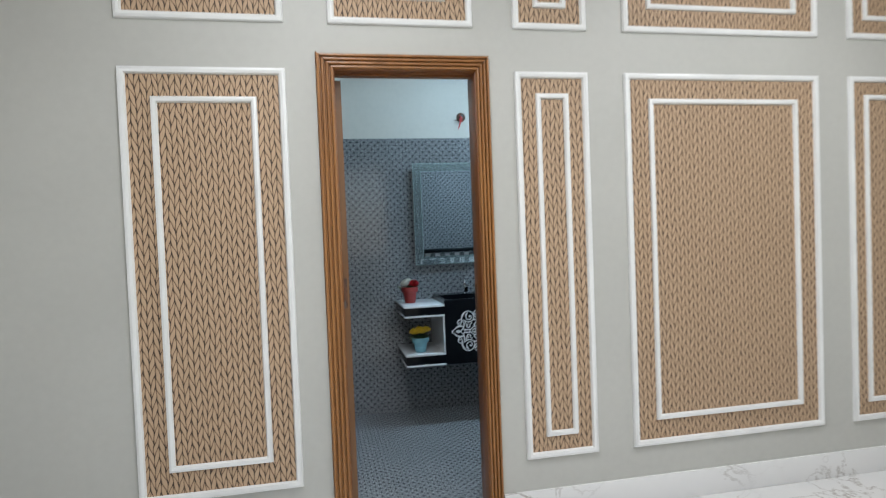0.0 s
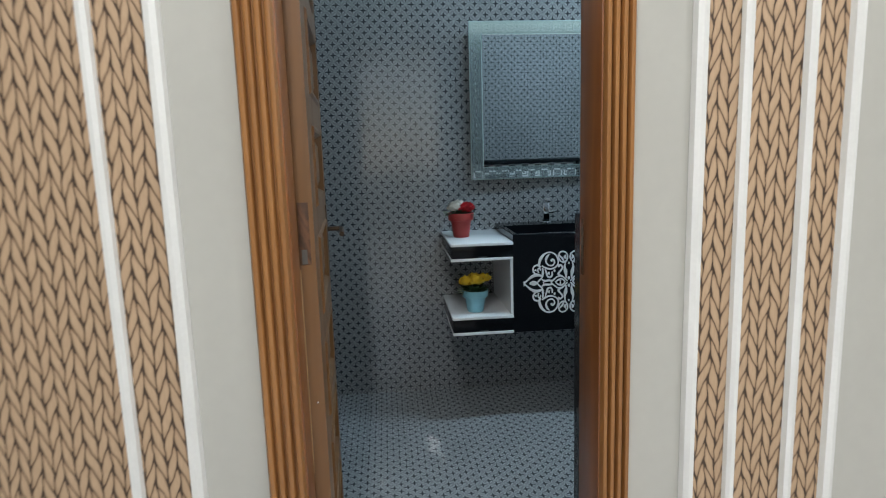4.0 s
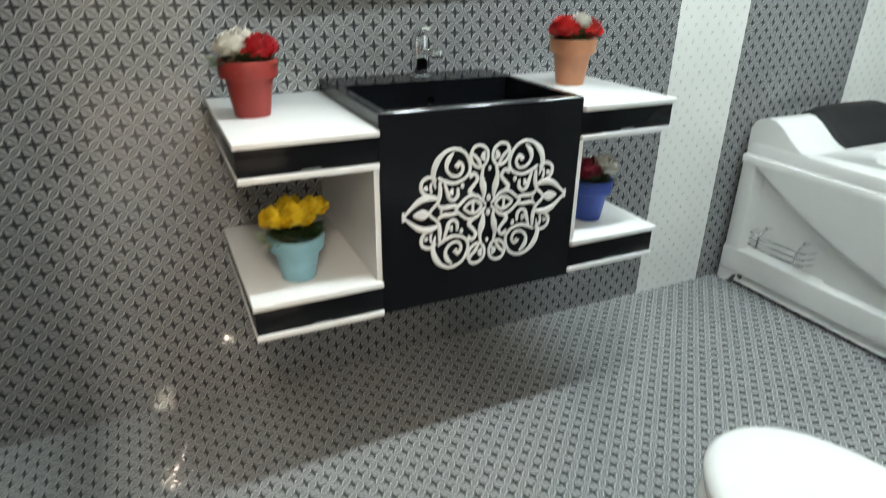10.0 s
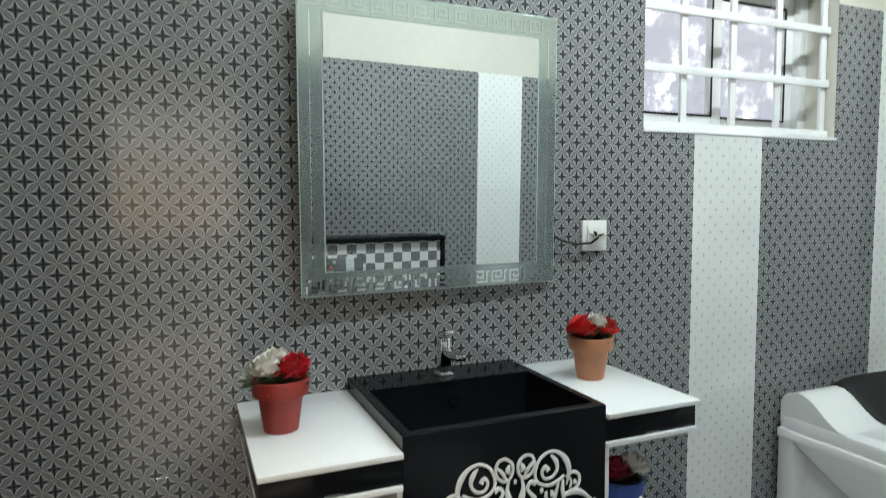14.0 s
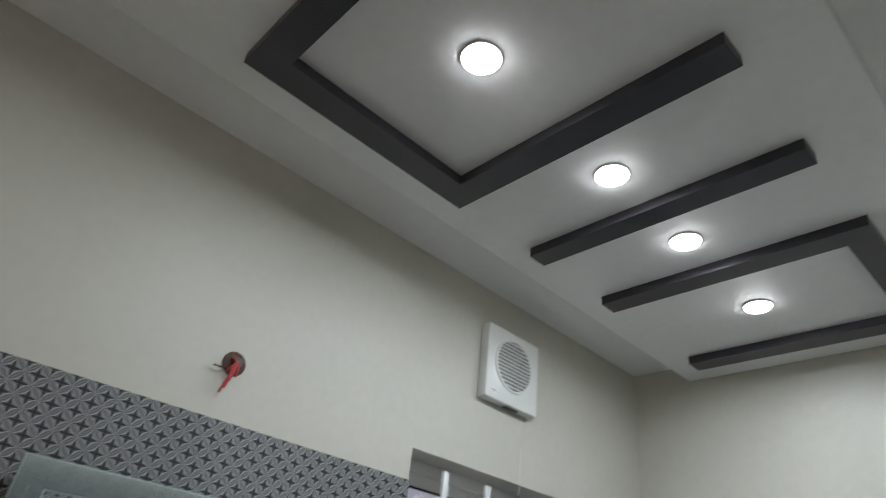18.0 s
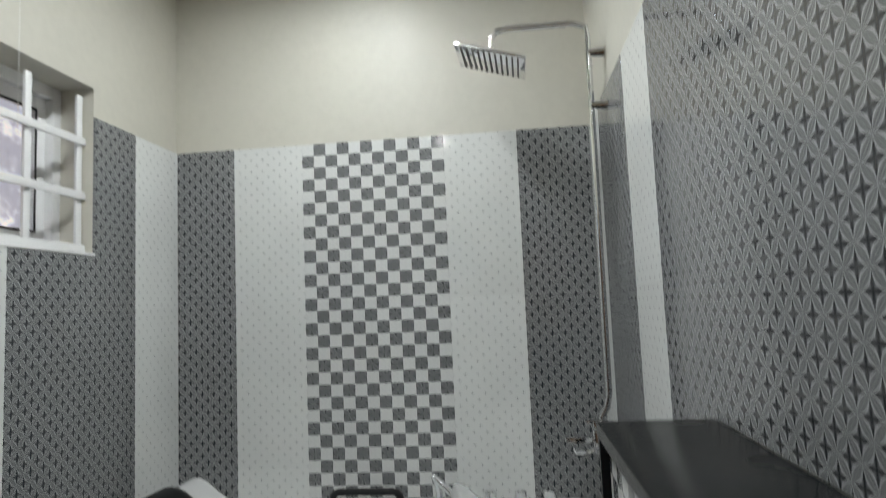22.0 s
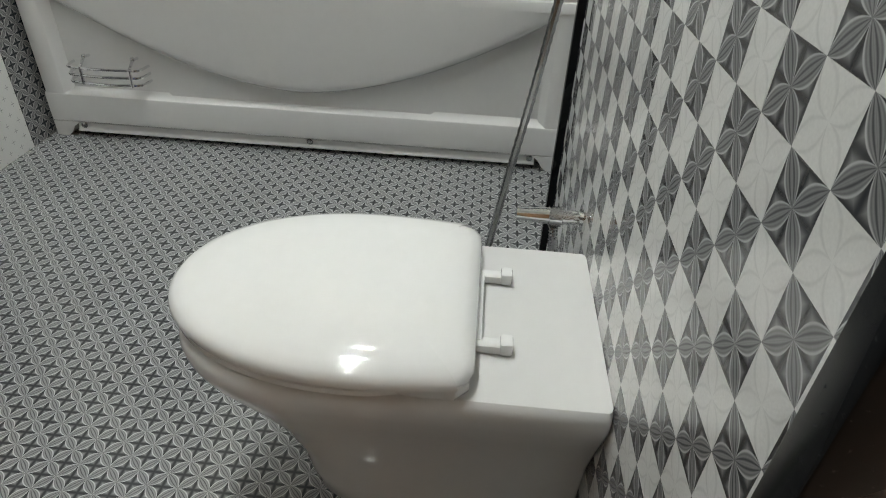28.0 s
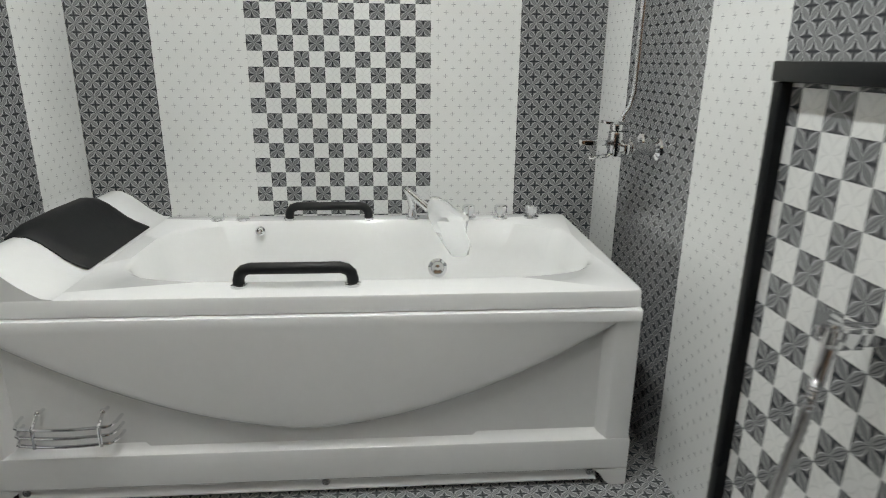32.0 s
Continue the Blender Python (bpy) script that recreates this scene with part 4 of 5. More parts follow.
def pot(at, r, h, colour, name, label, blooms, seed):
    x, y, z = at
    p = thing("flower_pot", at, label, "flower pot", "potted flowers on the vanity")
    m = plain(name, colour, 0.45, vary=0.10, scale=20, bump=0.05)
    bm = bmesh.new()
    rows = [(r * 0.62, 0.0), (r * 0.64, 0.004), (r * 0.83, h * 0.675), (r * 0.835, h * 0.685), (r * 0.84, h * 0.69), (r * 0.99, h * 0.692), (r * 1.01, h * 0.70), (r * 1.02, h * 0.72), (r * 1.05, h * 0.97), (r * 1.03, h), (r * 0.93, h), (r * 0.90, h * 0.80)]
    lathe(bm, x, y, [(a, z + b) for a, b in rows], 32)
    part("pot", bm, m, p)
    bm = bmesh.new()
    leaves(bm, (x, y, z + h * 0.85), 90, r * 1.12, seed)
    part("foliage", bm, M["leaf"], p)
    for k, (mat, items) in enumerate(blooms):
        for n, (dx, dy, dz, rr) in enumerate(items):
            bm = bmesh.new()
            rose(bm, (x + dx, y + dy, z + h + dz), rr * 1.22, seed * 7 + n + 10 * k)
            part("bloom", bm, M[mat], p)
    if seed in (1, 2):
        bm = bmesh.new()
        leaves(bm, (x - r * 0.75, y, z + h * 0.9), 40, r * 0.8, seed + 50, 1.0, 0.35)
        part("sprigs", bm, M["pale_leaf"], p, "pale dried sprigs")


pot((1.308, 1.765, 0.8705), 0.060, 0.118, (0.33, 0.035, 0.030), "red_clay", "red clay pot with white and red artificial roses",
    [("petal_white", [(-0.030, -0.01, 0.028, 0.032), (-0.005, 0.025, 0.034, 0.030)]), ("petal_red", [(0.022, -0.022, 0.022, 0.032), (0.036, 0.012, 0.026, 0.028)])], 1)
pot((1.352, 1.640, 0.5265), 0.060, 0.104, (0.22, 0.46, 0.54), "pale_blue_clay", "pale blue pot with yellow artificial roses",
    [("petal_yellow", [(-0.042, -0.01, 0.044, 0.030), (0.002, -0.030, 0.052, 0.032), (0.046, 0.004, 0.054, 0.027), (0.0, 0.036, 0.050, 0.028)])], 2)
pot((2.168, 1.800, 0.8805), 0.060, 0.120, (0.52, 0.21, 0.11), "terracotta_clay", "terracotta pot with scarlet and white artificial flowers",
    [("petal_scarlet", [(-0.036, -0.010, 0.026, 0.036), (0.034, -0.012, 0.022, 0.034), (0.0, 0.03, 0.024, 0.034)]), ("petal_white", [(0.002, -0.020, 0.042, 0.026)])], 3)
pot((2.165, 1.658, 0.5365), 0.058, 0.115, (0.025, 0.075, 0.35), "blue_clay", "dark blue pot with wine red and white artificial flowers",
    [("petal_wine", [(-0.025, -0.01, 0.028, 0.036)]), ("petal_white", [(0.026, -0.012, 0.034, 0.034), (0.034, 0.012, 0.012, 0.026)])], 4)


# ---- mirror ----
def mirror():
    x0, x1, z0, z1, y = 1.390, 2.160, 1.134, 1.918, 1.970
    m = thing("wall_mirror", ((x0 + x1) / 2, NY, z0), "rectangular wall mirror with a frosted key-pattern border", "mirror")
    part("backing", boxes((x0 + 0.05, x1 - 0.05, y + 0.006, NY - 0.010, z0 + 0.05, z1 - 0.05)), M["grille_dark"], m)
    part("glass_sheet", boxes((x0, x1, y, y + 0.006, z0, z1), bevel=0.001), M["glass_edge"], m)
    part("reflector", boxes((x0 + 0.066, x1 - 0.066, y - 0.0014, y - 0.0004, z0 + 0.064, z1 - 0.064)), M["mirror"], m, "silvered mirror face")
    b = 0.062
    for a in ((x0 + 0.003, x1 - 0.003, z0 + 0.003, z0 + b), (x0 + 0.003, x1 - 0.003, z1 - b, z1 - 0.003), (x0 + 0.003, x0 + b, z0 + b, z1 - b), (x1 - b, x1 - 0.003, z0 + b, z1 - b)):
        part("border", boxes((a[0], a[1], y - 0.0010, y - 0.0002, a[2], a[3])), M["frost"], m, "frosted border")
    for xa in (x0 + 0.030, x1 - 0.033):
        part("border_line", boxes((xa, xa + 0.003, y - 0.002, y - 0.001, z0 + b, z1 - b)), M["mirror"], m)
    m.rotation_euler = (radians(0.85), 0, radians(1.75))    # it hangs a little askew
    # Greek key: an unbroken line of square hooks
    for zc in (z0 + 0.010, z1 - 0.052):
        bm = bmesh.new()
        u = 0.006
        hook = [(0, 0, 7, 1), (0, 1, 1, 6), (1, 5, 6, 6), (5, 2, 6, 5), (2, 2, 5, 3), (2, 3, 3, 4), (7, 0, 8, 6), (8, 5, 9, 6)]
        n = int((x1 - x0 - 0.03) / (u * 10))
        for k in range(n):
            ox = x0 + 0.012 + k * u * 10
            for a, c, d, e in hook:
                box(bm, ox + a * u, ox + d * u, y - 0.002, y - 0.001, zc + c * u, zc + e * u)
        part("key_pattern", bm, M["mirror" if zc < 1.5 else "frost_clear"], m, "mirrored key pattern")


mirror()


# ---- socket, wiring, fan ----
def socket():
    x0, x1, z0, z1 = 2.272, 2.364, 1.222, 1.318
    s = thing("wall_socket", (2.318, NY, z0), "white wall socket with a green leaf-like plug and cable", "socket")
    part("plate", boxes((x0, x1, NY - 0.011, NY, z0, z1), bevel=0.003), M["plastic"], s)
    part("insert", boxes((x0 + 0.016, x1 - 0.016, NY - 0.014, NY - 0.011, z0 + 0.016, z1 - 0.016), bevel=0.001), M["plastic"], s)
    bm = bmesh.new()
    leaves(bm, (2.322, NY - 0.02, 1.265), 16, 0.034, 9)
    part("plug_leaves", bm, M["leaf"], s, "green leaf-shaped plug")
    bm = bmesh.new()
    tube(bm, [(2.322, NY - 0.022, 1.264), (2.29, NY - 0.030, 1.248), (2.24, NY - 0.026, 1.246), (2.19, NY - 0.02, 1.258), (2.155, NY - 0.015, 1.275)], 0.0035, 8)
    part("cable", bm, M["black_rubber"], s, "thin black cable")


socket()


def wall_wires():
    x, z = 1.803, 2.278
    w = thing("junction_box", (x, NY + 0.008, z), "round open junction hole with loose red wires", "junction box")
    bm = bmesh.new()
    lathe(bm, 0, 0, ((0.034, 0.0), (0.036, 0.0006), (0.036, 0.004), (0.030, 0.005), (0.029, 0.002), (0.0, 0.002)), 24)
    turn_mesh(bm, Matrix.Translation((x, NY + 0.008, z)) @ Matrix.Rotation(radians(90), 4, 'X'))
    part("rim", bm, M["chipped_wood"], w, "rough dark rim")
    bm = bmesh.new()
    for k, (dx, dz) in enumerate(((-0.020, -0.082), (-0.030, -0.098), (-0.012, -0.060), (-0.024, -0.030), (0.004, -0.044), (-0.016, -0.050))):
        tube(bm, [(x + 0.004 * k - 0.012, NY + 0.006, z + 0.014), (x + dx * .25, NY - 0.022, z - 0.004), (x + dx * .6, NY - 0.026, z + dz * .5), (x + dx, NY - 0.022, z + dz)], 0.0030, 6)
    part("wire_bunch", bm, M["red_wire"], w, "loose red wires")
    bm = bmesh.new()
    lathe(bm, 0, 0, ((0.0, 0.0), (0.012, 0.0), (0.014, 0.016), (0.0, 0.018)), 12)
    turn_mesh(bm, Matrix.Translation((x + 0.006, NY + 0.004, z + 0.004)) @ Matrix.Rotation(radians(90), 4, 'X'))
    part("knob", bm, M["grille_dark"], w)
    bm = bmesh.new()
    tube(bm, [(x - 0.020, NY + 0.004, z - 0.020), (x - 0.040, NY - 0.010, z - 0.026), (x - 0.062, NY - 0.006, z - 0.024)], 0.0024, 6)
    part("wire", bm, M["chipped_wood"], w, "short brown wire end")


wall_wires()


def fan():
    x0, x1, z0, z1 = 2.801, 3.123, 2.500, 2.818
    y0 = NY + 0.008
    xc, zc = (x0 + x1) / 2, (z0 + z1) / 2 + 0.012
    f = thing("extractor_fan", (xc, y0, z0), "square white extractor fan with a round slatted grille", "fan")
    part("housing", boxes((x0, x1, y0 - 0.048, y0, z0, z1), bevel=0.008), M["plastic"], f)
    r = 0.105
    bm = bmesh.new()
    loft(bm, [[(xc + q * math.cos(k * math.pi / 20), y0 - 0.048 - d, zc + q * math.sin(k * math.pi / 20)) for k in range(40)] for q, d in ((r + 0.012, 0.0), (r + 0.010, 0.006), (r + 0.002, 0.007), (r, 0.001))], False, False)
    part("grille_ring", bm, M["plastic"], f)
    bm = bmesh.new()
    loft(bm, [[(xc + q * math.cos(k * math.pi / 20), y0 - 0.0490 - d, zc + q * math.sin(k * math.pi / 20)) for k in range(40)] for q, d in ((r, 0.0), (r * 0.5, 0.0002))])
    part("opening", bm, M["grille_dark"], f)
    for k in range(13):
        z = zc - r + (k + 0.75) * 2 * r / 13.5
        h = math.sqrt(max(0, r * r - (z - zc) ** 2))
        if h > 0.01:
            bm = boxes((xc - h, xc + h, -0.001, 0.001, -0.0036, 0.0036))
            turn_mesh(bm, Matrix.Translation((0, y0 - 0.053, z)) @ Matrix.Rotation(radians(35), 4, 'X'))
            part("slat", bm, M["plastic"], f)
    part("mark", boxes((x0 + 0.030, x0 + 0.062, y0 - 0.0490, y0 - 0.0482, z0 + 0.030, z0 + 0.040)), M["steel"], f)
    part("switch", boxes((xc - 0.02, xc + 0.06, y0 - 0.03, y0 - 0.012, z0 - 0.006, z0 + 0.0005), bevel=0.001), M["grille_dark"], f)
    bm = bmesh.new()
    tube(bm, [(x1 - 0.06, y0 - 0.02, z0), (x1 - 0.06, y0 - 0.02, 1.95)], 0.0009, 6)
    part("pull_cord", bm, M["plastic"], f)


fan()


# ---- bathtub ----
def smooth(a, b, t):
    t = max(0, min(1, (t - a) / (b - a)))
    return t * t * (3 - 2 * t)


def bathtub():
    x0, x1, y0, y1, rim = 3.164, 3.988, 0.270, 1.982, 0.580
    t = thing("bathtub", ((x0 + x1) / 2, (y0 + y1) / 2, 0), "white acrylic whirlpool bathtub with a curved front panel and raised headrest", "bathtub")
    cx, cy = (x0 + x1) / 2, (y0 + 1.76) / 2

    def oval(hx, hy, mx, my, z, n=160, e=3.6):
        out = []
        for k in range(n):
            a = 2 * math.pi * (k + 0.5) / n
            c, s = math.cos(a), math.sin(a)
            out.append((mx + hx * math.copysign(abs(c) ** (2 / e), c), my + hy * math.copysign(abs(s) ** (2 / e), s), z))
        return out
    bm = bmesh.new()
    my, hy = (y0 + y1) / 2, (y1 - y0) / 2
    loft(bm, [oval(0.414, hy, cx, my, rim - 0.045, e=60), oval(0.414, hy, cx, my, rim - 0.008, e=60), oval(0.411, hy - 0.003, cx, my, rim - 0.002, e=56), oval(0.404, hy - 0.010, cx, my, rim, e=50),
              oval(0.322, 0.680, cx + 0.015, cy - 0.02, rim, e=4.5), oval(0.312, 0.668, cx + 0.015, cy - 0.02, rim - 0.010, e=4.2),
              oval(0.290, 0.640, cx + 0.015, cy - 0.02, rim - 0.10, e=3.8), oval(0.255, 0.590, cx + 0.015, cy - 0.03, rim - 0.30, e=3.4),
              oval(0.190, 0.520, cx + 0.015, cy - 0.03, rim - 0.38, e=3.0), oval(0.05, 0.1, cx + 0.015, cy - 0.03, rim - 0.385, e=2.4)], False, True)
    part("shell", bm, M["acrylic"], t)
    bm = bmesh.new()
    prof = [(y1, rim - 0.03), (y1, 0.628), (y1 - 0.010, 0.650), (y1 - 0.030, 0.667), (y1 - 0.060, 0.677), (y1 - 0.090, 0.675), (y1 - 0.120, 0.660), (y1 - 0.150, 0.636), (y1 - 0.175, 0.614),
            (y1 - 0.200, 0.597), (y1 - 0.225, rim + 0.003), (y1 - 0.25, rim + 0.0005), (y1 - 0.25, rim - 0.03)]
    extrude_profile(bm, prof, "x", x0 + 0.001, x1 - 0.001)
    part("headrest", bm, M["acrylic"], t)
    bm = bmesh.new()
    up = [(y1 - 0.035, 0.672), (y1 - 0.065, 0.680), (y1 - 0.095, 0.677), (y1 - 0.125, 0.661), (y1 - 0.155, 0.637), (y1 - 0.18, 0.616), (y1 - 0.21, 0.598), (y1 - 0.24, 0.588)]
    xs = [3.380, 3.390, 3.43, 3.59, 3.765, 3.805, 3.815]
    th = [0.002, 0.012, 0.020, 0.023, 0.020, 0.012, 0.002]
    loops = []
    for x, h in zip(xs, th):
        loops.append([(x, a + h * 0.45 * (k > 0), b + h * (0.35 if k in (0, len(up) - 1) else 1)) for k, (a, b) in enumerate(up)] + [(x, a, b - 0.004) for a, b in reversed(up)])
    loft(bm, loops)
    part("pillow", bm, M["black_rubber"], t, "black padded head pillow")
    # front panel: a bowed apron flush with the ledge over a recessed field and a stepped plinth
    fx, dip = 3.153, 0.034
    bm = bmesh.new()
    prof = [(3.19, 0.500), (fx - 0.005, 0.500), (fx - 0.005, 0.526), (fx - 0.003, 0.5295), (fx + 0.012, 0.532), (fx + 0.0135, 0.535), (fx + 0.014, 0.556), (3.19, 0.556)]
    loft(bm, [[(a, y0 + 0.004, b) for a, b in prof], [(a, y1 - 0.002, b) for a, b in prof]])
    part("top_ledge", bm, M["acrylic"], t)
    bm = bmesh.new()
    prof = [(y0 + 0.006, fx + dip), (0.690, fx + dip), (0.704, fx + dip - 0.007), (1.560, fx + dip - 0.007), (1.574, fx + dip), (y1 - 0.004, fx + dip), (y1 - 0.004, fx + dip + 0.012), (y0 + 0.006, fx + dip + 0.012)]
    loft(bm, [[(x, y, z) for y, x in prof] for z in (0.10, 0.502)])
    part("recessed_field", bm, M["acrylic"], t)
    ya, yb, n = 1.972, 0.290, 56
    arc = []
    for k in range(n + 1):
        s = abs(2 * k / n - 1)
        z = 0.219 + 0.29 * (s ** 1.72) * (1.0 + 0.06 * s)
        arc.append((ya + (yb - ya) * k / n, min(z, 0.5 - 0.03 * max(0.0, 0.96 - s))))
    bm = bmesh.new()
    loops = []
    for x, lift in ((fx + dip + 0.004, -0.020), (fx + 0.020, -0.014), (fx + 0.008, -0.007), (fx + 0.002, 0.001), (fx, 0.010), (fx - 0.001, 0.024)):
        loops.append([(x - 0.006 * math.sin(math.pi * k / n) * (lift > -0.02), y, min(z + lift, 0.5025)) for k, (y, z) in enumerate(arc)])
    loops.append([(fx - 0.004 - 0.0005 * math.sin(math.pi * k / n), y, 0.5035) for k, (y, z) in enumerate(arc)])
    for a, b in zip(loops, loops[1:]):
        va, vb = [bm.verts.new(p) for p in a], [bm.verts.new(p) for p in b]
        for k in range(n):
            bm.faces.new((va[k], va[k + 1], vb[k + 1], vb[k]))
    bmesh.ops.remove_doubles(bm, verts=bm.verts, dist=0.0001)
    part("bowed_apron", bm, M["acrylic"], t, "bowed front apron")
    for outer, inner in ((y0 + 0.003, 0.340), (y1 - 0.002, 1.915)):
        s = 1 if inner > outer else -1
        prof = [(outer, fx + 0.003), (outer + s * 0.004, fx), (inner - s * 0.004, fx), (inner, fx + 0.003), (inner + s * 0.022, fx + dip + 0.002), (outer, fx + dip + 0.002)]
        bm = bmesh.new()
        loft(bm, [[(x, y, z) for y, x in prof] for z in (0.13, 0.5005)])
        part("end_post", bm, M["acrylic"], t)
    bm = bmesh.new()
    prof = [(fx + 0.060, 0.050), (fx + 0.004, 0.050), (fx - 0.002, 0.054), (fx - 0.003, 0.062), (fx - 0.003, 0.140), (fx - 0.001, 0.147), (fx + 0.005, 0.151), (fx + dip - 0.008, 0.156), (fx + dip + 0.002, 0.166), (fx + 0.060, 0.168)]
    loft(bm, [[(a, y0, b) for a, b in prof], [(a, y1, b) for a, b in prof]])
    part("plinth", bm, M["acrylic"], t, "stepped lower plinth")
    bm = bmesh.new()
    prof = [(fx + 0.004, 0.0495), (fx + 0.010, 0.044), (fx + 0.011, 0.030), (fx + 0.007, 0.022), (fx + 0.003, 0.020), (fx + 0.003, 0.016), (fx + 0.030, 0.016), (fx + 0.030, 0.0495)]
    loft(bm, [[(a, y0 + 0.085, b) for a, b in prof], [(a, y1 - 0.075, b) for a, b in prof]])
    part("toe_strip", bm, M["acrylic"], t)
    for outer, inner in ((y0, y0 + 0.075), (y1, y1 - 0.07)):
        s = 1 if inner > outer else -1
        bm = bmesh.new()
        extrude_profile(bm, [(outer, 0.0), (inner - s * 0.03, 0.0), (inner - s * 0.015, 0.012), (inner, 0.036), (inner + s * 0.02, 0.0505), (outer, 0.0505)], "x", fx - 0.003, fx + 0.05)
        part("foot", bm, M["acrylic"], t)
    for y in (0.372, 1.105, 1.885):
        bm = bmesh.new()
        lathe(bm, 0, 0, ((0.011, 0.0), (0.011, 0.004), (0.006, 0.006), (0.0, 0.006)), 14)
        turn_mesh(bm, Matrix.Translation((fx + 0.011, y, 0.037)) @ Matrix.Rotation(radians(-90), 4, 'Y'))
        part("screw_cap", bm, M["steel"], t)
    part("end_side", boxes((fx + 0.05, x1 - 0.01, y0 + 0.004, y0 + 0.014, 0.05, rim - 0.045)), M["acrylic"], t)
    part("underside_panel", boxes((3.22, 3.24, y0 + 0.02, y1 - 0.02, 0.0, 0.10)), M["grille_dark"], t)
    # grab handles
    for hx, ya, yb in ((3.236, 1.308, 1.019), (3.925, 1.290, 1.006)):
        bm = bmesh.new()
        z = rim - 0.016
        pts = [(hx, ya, z), (hx, ya, z + 0.035)] + [(hx, ya - 0.03 + 0.03 * math.cos(a), z + 0.035 + 0.03 * math.sin(a)) for a in (0.5, 1.0, 1.57)] + \
              [(hx, yb + 0.03 - 0.03 * math.cos(a), z + 0.035 + 0.03 * math.sin(a)) for a in (1.57, 1.0, 0.5)] + [(hx, yb, z + 0.035), (hx, yb, z)]
        tube(bm, pts, 0.0155, 14)
        h = part("grab_handle", bm, M["black_rubber"], t, "black foam-covered grab handle")
        for y in (ya, yb):
            bm = bmesh.new()
            lathe(bm, hx, y, ((0.021, rim), (0.021, rim + 0.006), (0.016, rim + 0.009)), 20)
            part("collar", bm, M["chrome"], h)
    # buttons, taps and jets on the rim
    for y in (1.545, 1.455):
        bm = bmesh.new()
        lathe(bm, 3.925, y, ((0.024, rim), (0.024, rim + 0.008), (0.018, rim + 0.012), (0.0, rim + 0.013)), 24)
        part("push_button", bm, M["chrome"], t, "round chrome push button")
    for y in (0.640, 0.520, 0.405):
        bm = bmesh.new()
        lathe(bm, 3.925, y, ((0.029, rim), (0.029, rim + 0.006), (0.014, rim + 0.009), (0.014, rim + 0.018), (0.023, rim + 0.020), (0.024, rim + 0.046), (0.019, rim + 0.050), (0.0, rim + 0.050)), 8)
        part("tap_knob", bm, M["chrome"], t, "chrome tap knob")
    bm = bmesh.new()
    tube(bm, [(3.930, 0.846, rim), (3.930, 0.848, rim + 0.045), (3.928, 0.856, rim + 0.085), (3.924, 0.866, rim + 0.108)], [0.019, 0.013, 0.012, 0.013], 14)
    tube(bm, [(3.926, 0.872, rim + 0.112), (3.918, 0.845, rim + 0.090), (3.905, 0.805, rim + 0.055), (3.895, 0.780, rim + 0.034)], [0.010, 0.014, 0.015, 0.013], 14)
    lathe(bm, 3.93, 0.846, ((0.027, rim), (0.027, rim + 0.008), (0.017, rim + 0.011)), 20)
    part("spout", bm, M["chrome"], t, "slanted chrome spout")
    bm = bmesh.new()
    lathe(bm, 3.925, 0.735, ((0.026, rim), (0.026, rim + 0.006), (0.013, rim + 0.009), (0.013, rim + 0.030)), 20)
    box(bm, 3.907, 3.943, 0.717, 0.753, rim + 0.028, rim + 0.068, 0.004)
    part("diverter_knob", bm, M["chrome"], t, "tall square chrome knob")
    for (x, y, z, r) in ((3.872, 1.386, 0.552, 0.017), (3.815, 0.760, 0.425, 0.034)):
        bm = bmesh.new()
        lathe(bm, 0, 0, ((r, 0.0), (r, 0.006), (r * 0.7, 0.010), (r * 0.62, 0.006), (r * 0.3, 0.005), (r * 0.28, 0.010), (0.0, 0.011)), 22)
        turn_mesh(bm, Matrix.Translation((x + 0.002, y, z)) @ Matrix.Rotation(radians(-75), 4, 'Y'))
        part("jet", bm, M["chrome"], t, "round chrome water jet")
    # small printed maker's mark as plain bars
    part("printed_mark", boxes(*[(x0 - 0.0008, x0 - 0.0002, 1.155 + k * 0.009, 1.161 + k * 0.009, 0.560, 0.566 + 0.003 * (k % 3 == 0)) for k in range(5)]), M["grille_dark"], t, "small dark printed mark")
    # chrome bottle rack on the apron field
    r = thing("bath_rack", (3.16, 1.76, 0.20), "small curved chrome wire rack fixed to the bathtub panel", "rack")
    for z in (0.202, 0.226, 0.250):
        bm = bmesh.new()
        tube(bm, [(fx + dip, 1.872, z), (fx + 0.002, 1.870, z), (fx - 0.018, 1.862, z)] + [(fx - 0.022 - 0.010 * math.sin(math.pi * k / 10), 1.855 - 0.215 * k / 10, z) for k in range(11)]
             + [(fx - 0.018, 1.633, z), (fx + 0.002, 1.625, z), (fx + dip, 1.623, z)], 0.0044, 8)
        part("wire", bm, M["chrome"], r)
    for y in (1.815, 1.655):
        bm = bmesh.new()
        tube(bm, [(fx + dip, y, 0.272), (fx + 0.005, y, 0.275), (fx - 0.028, y, 0.252), (fx - 0.030, y, 0.198)], 0.0048, 8)
        bmesh.ops.create_icosphere(bm, subdivisions=2, radius=0.008, matrix=Matrix.Translation((fx + 0.006, y, 0.277)))
        part("bracket", bm, M["chrome"], r)


bathtub()


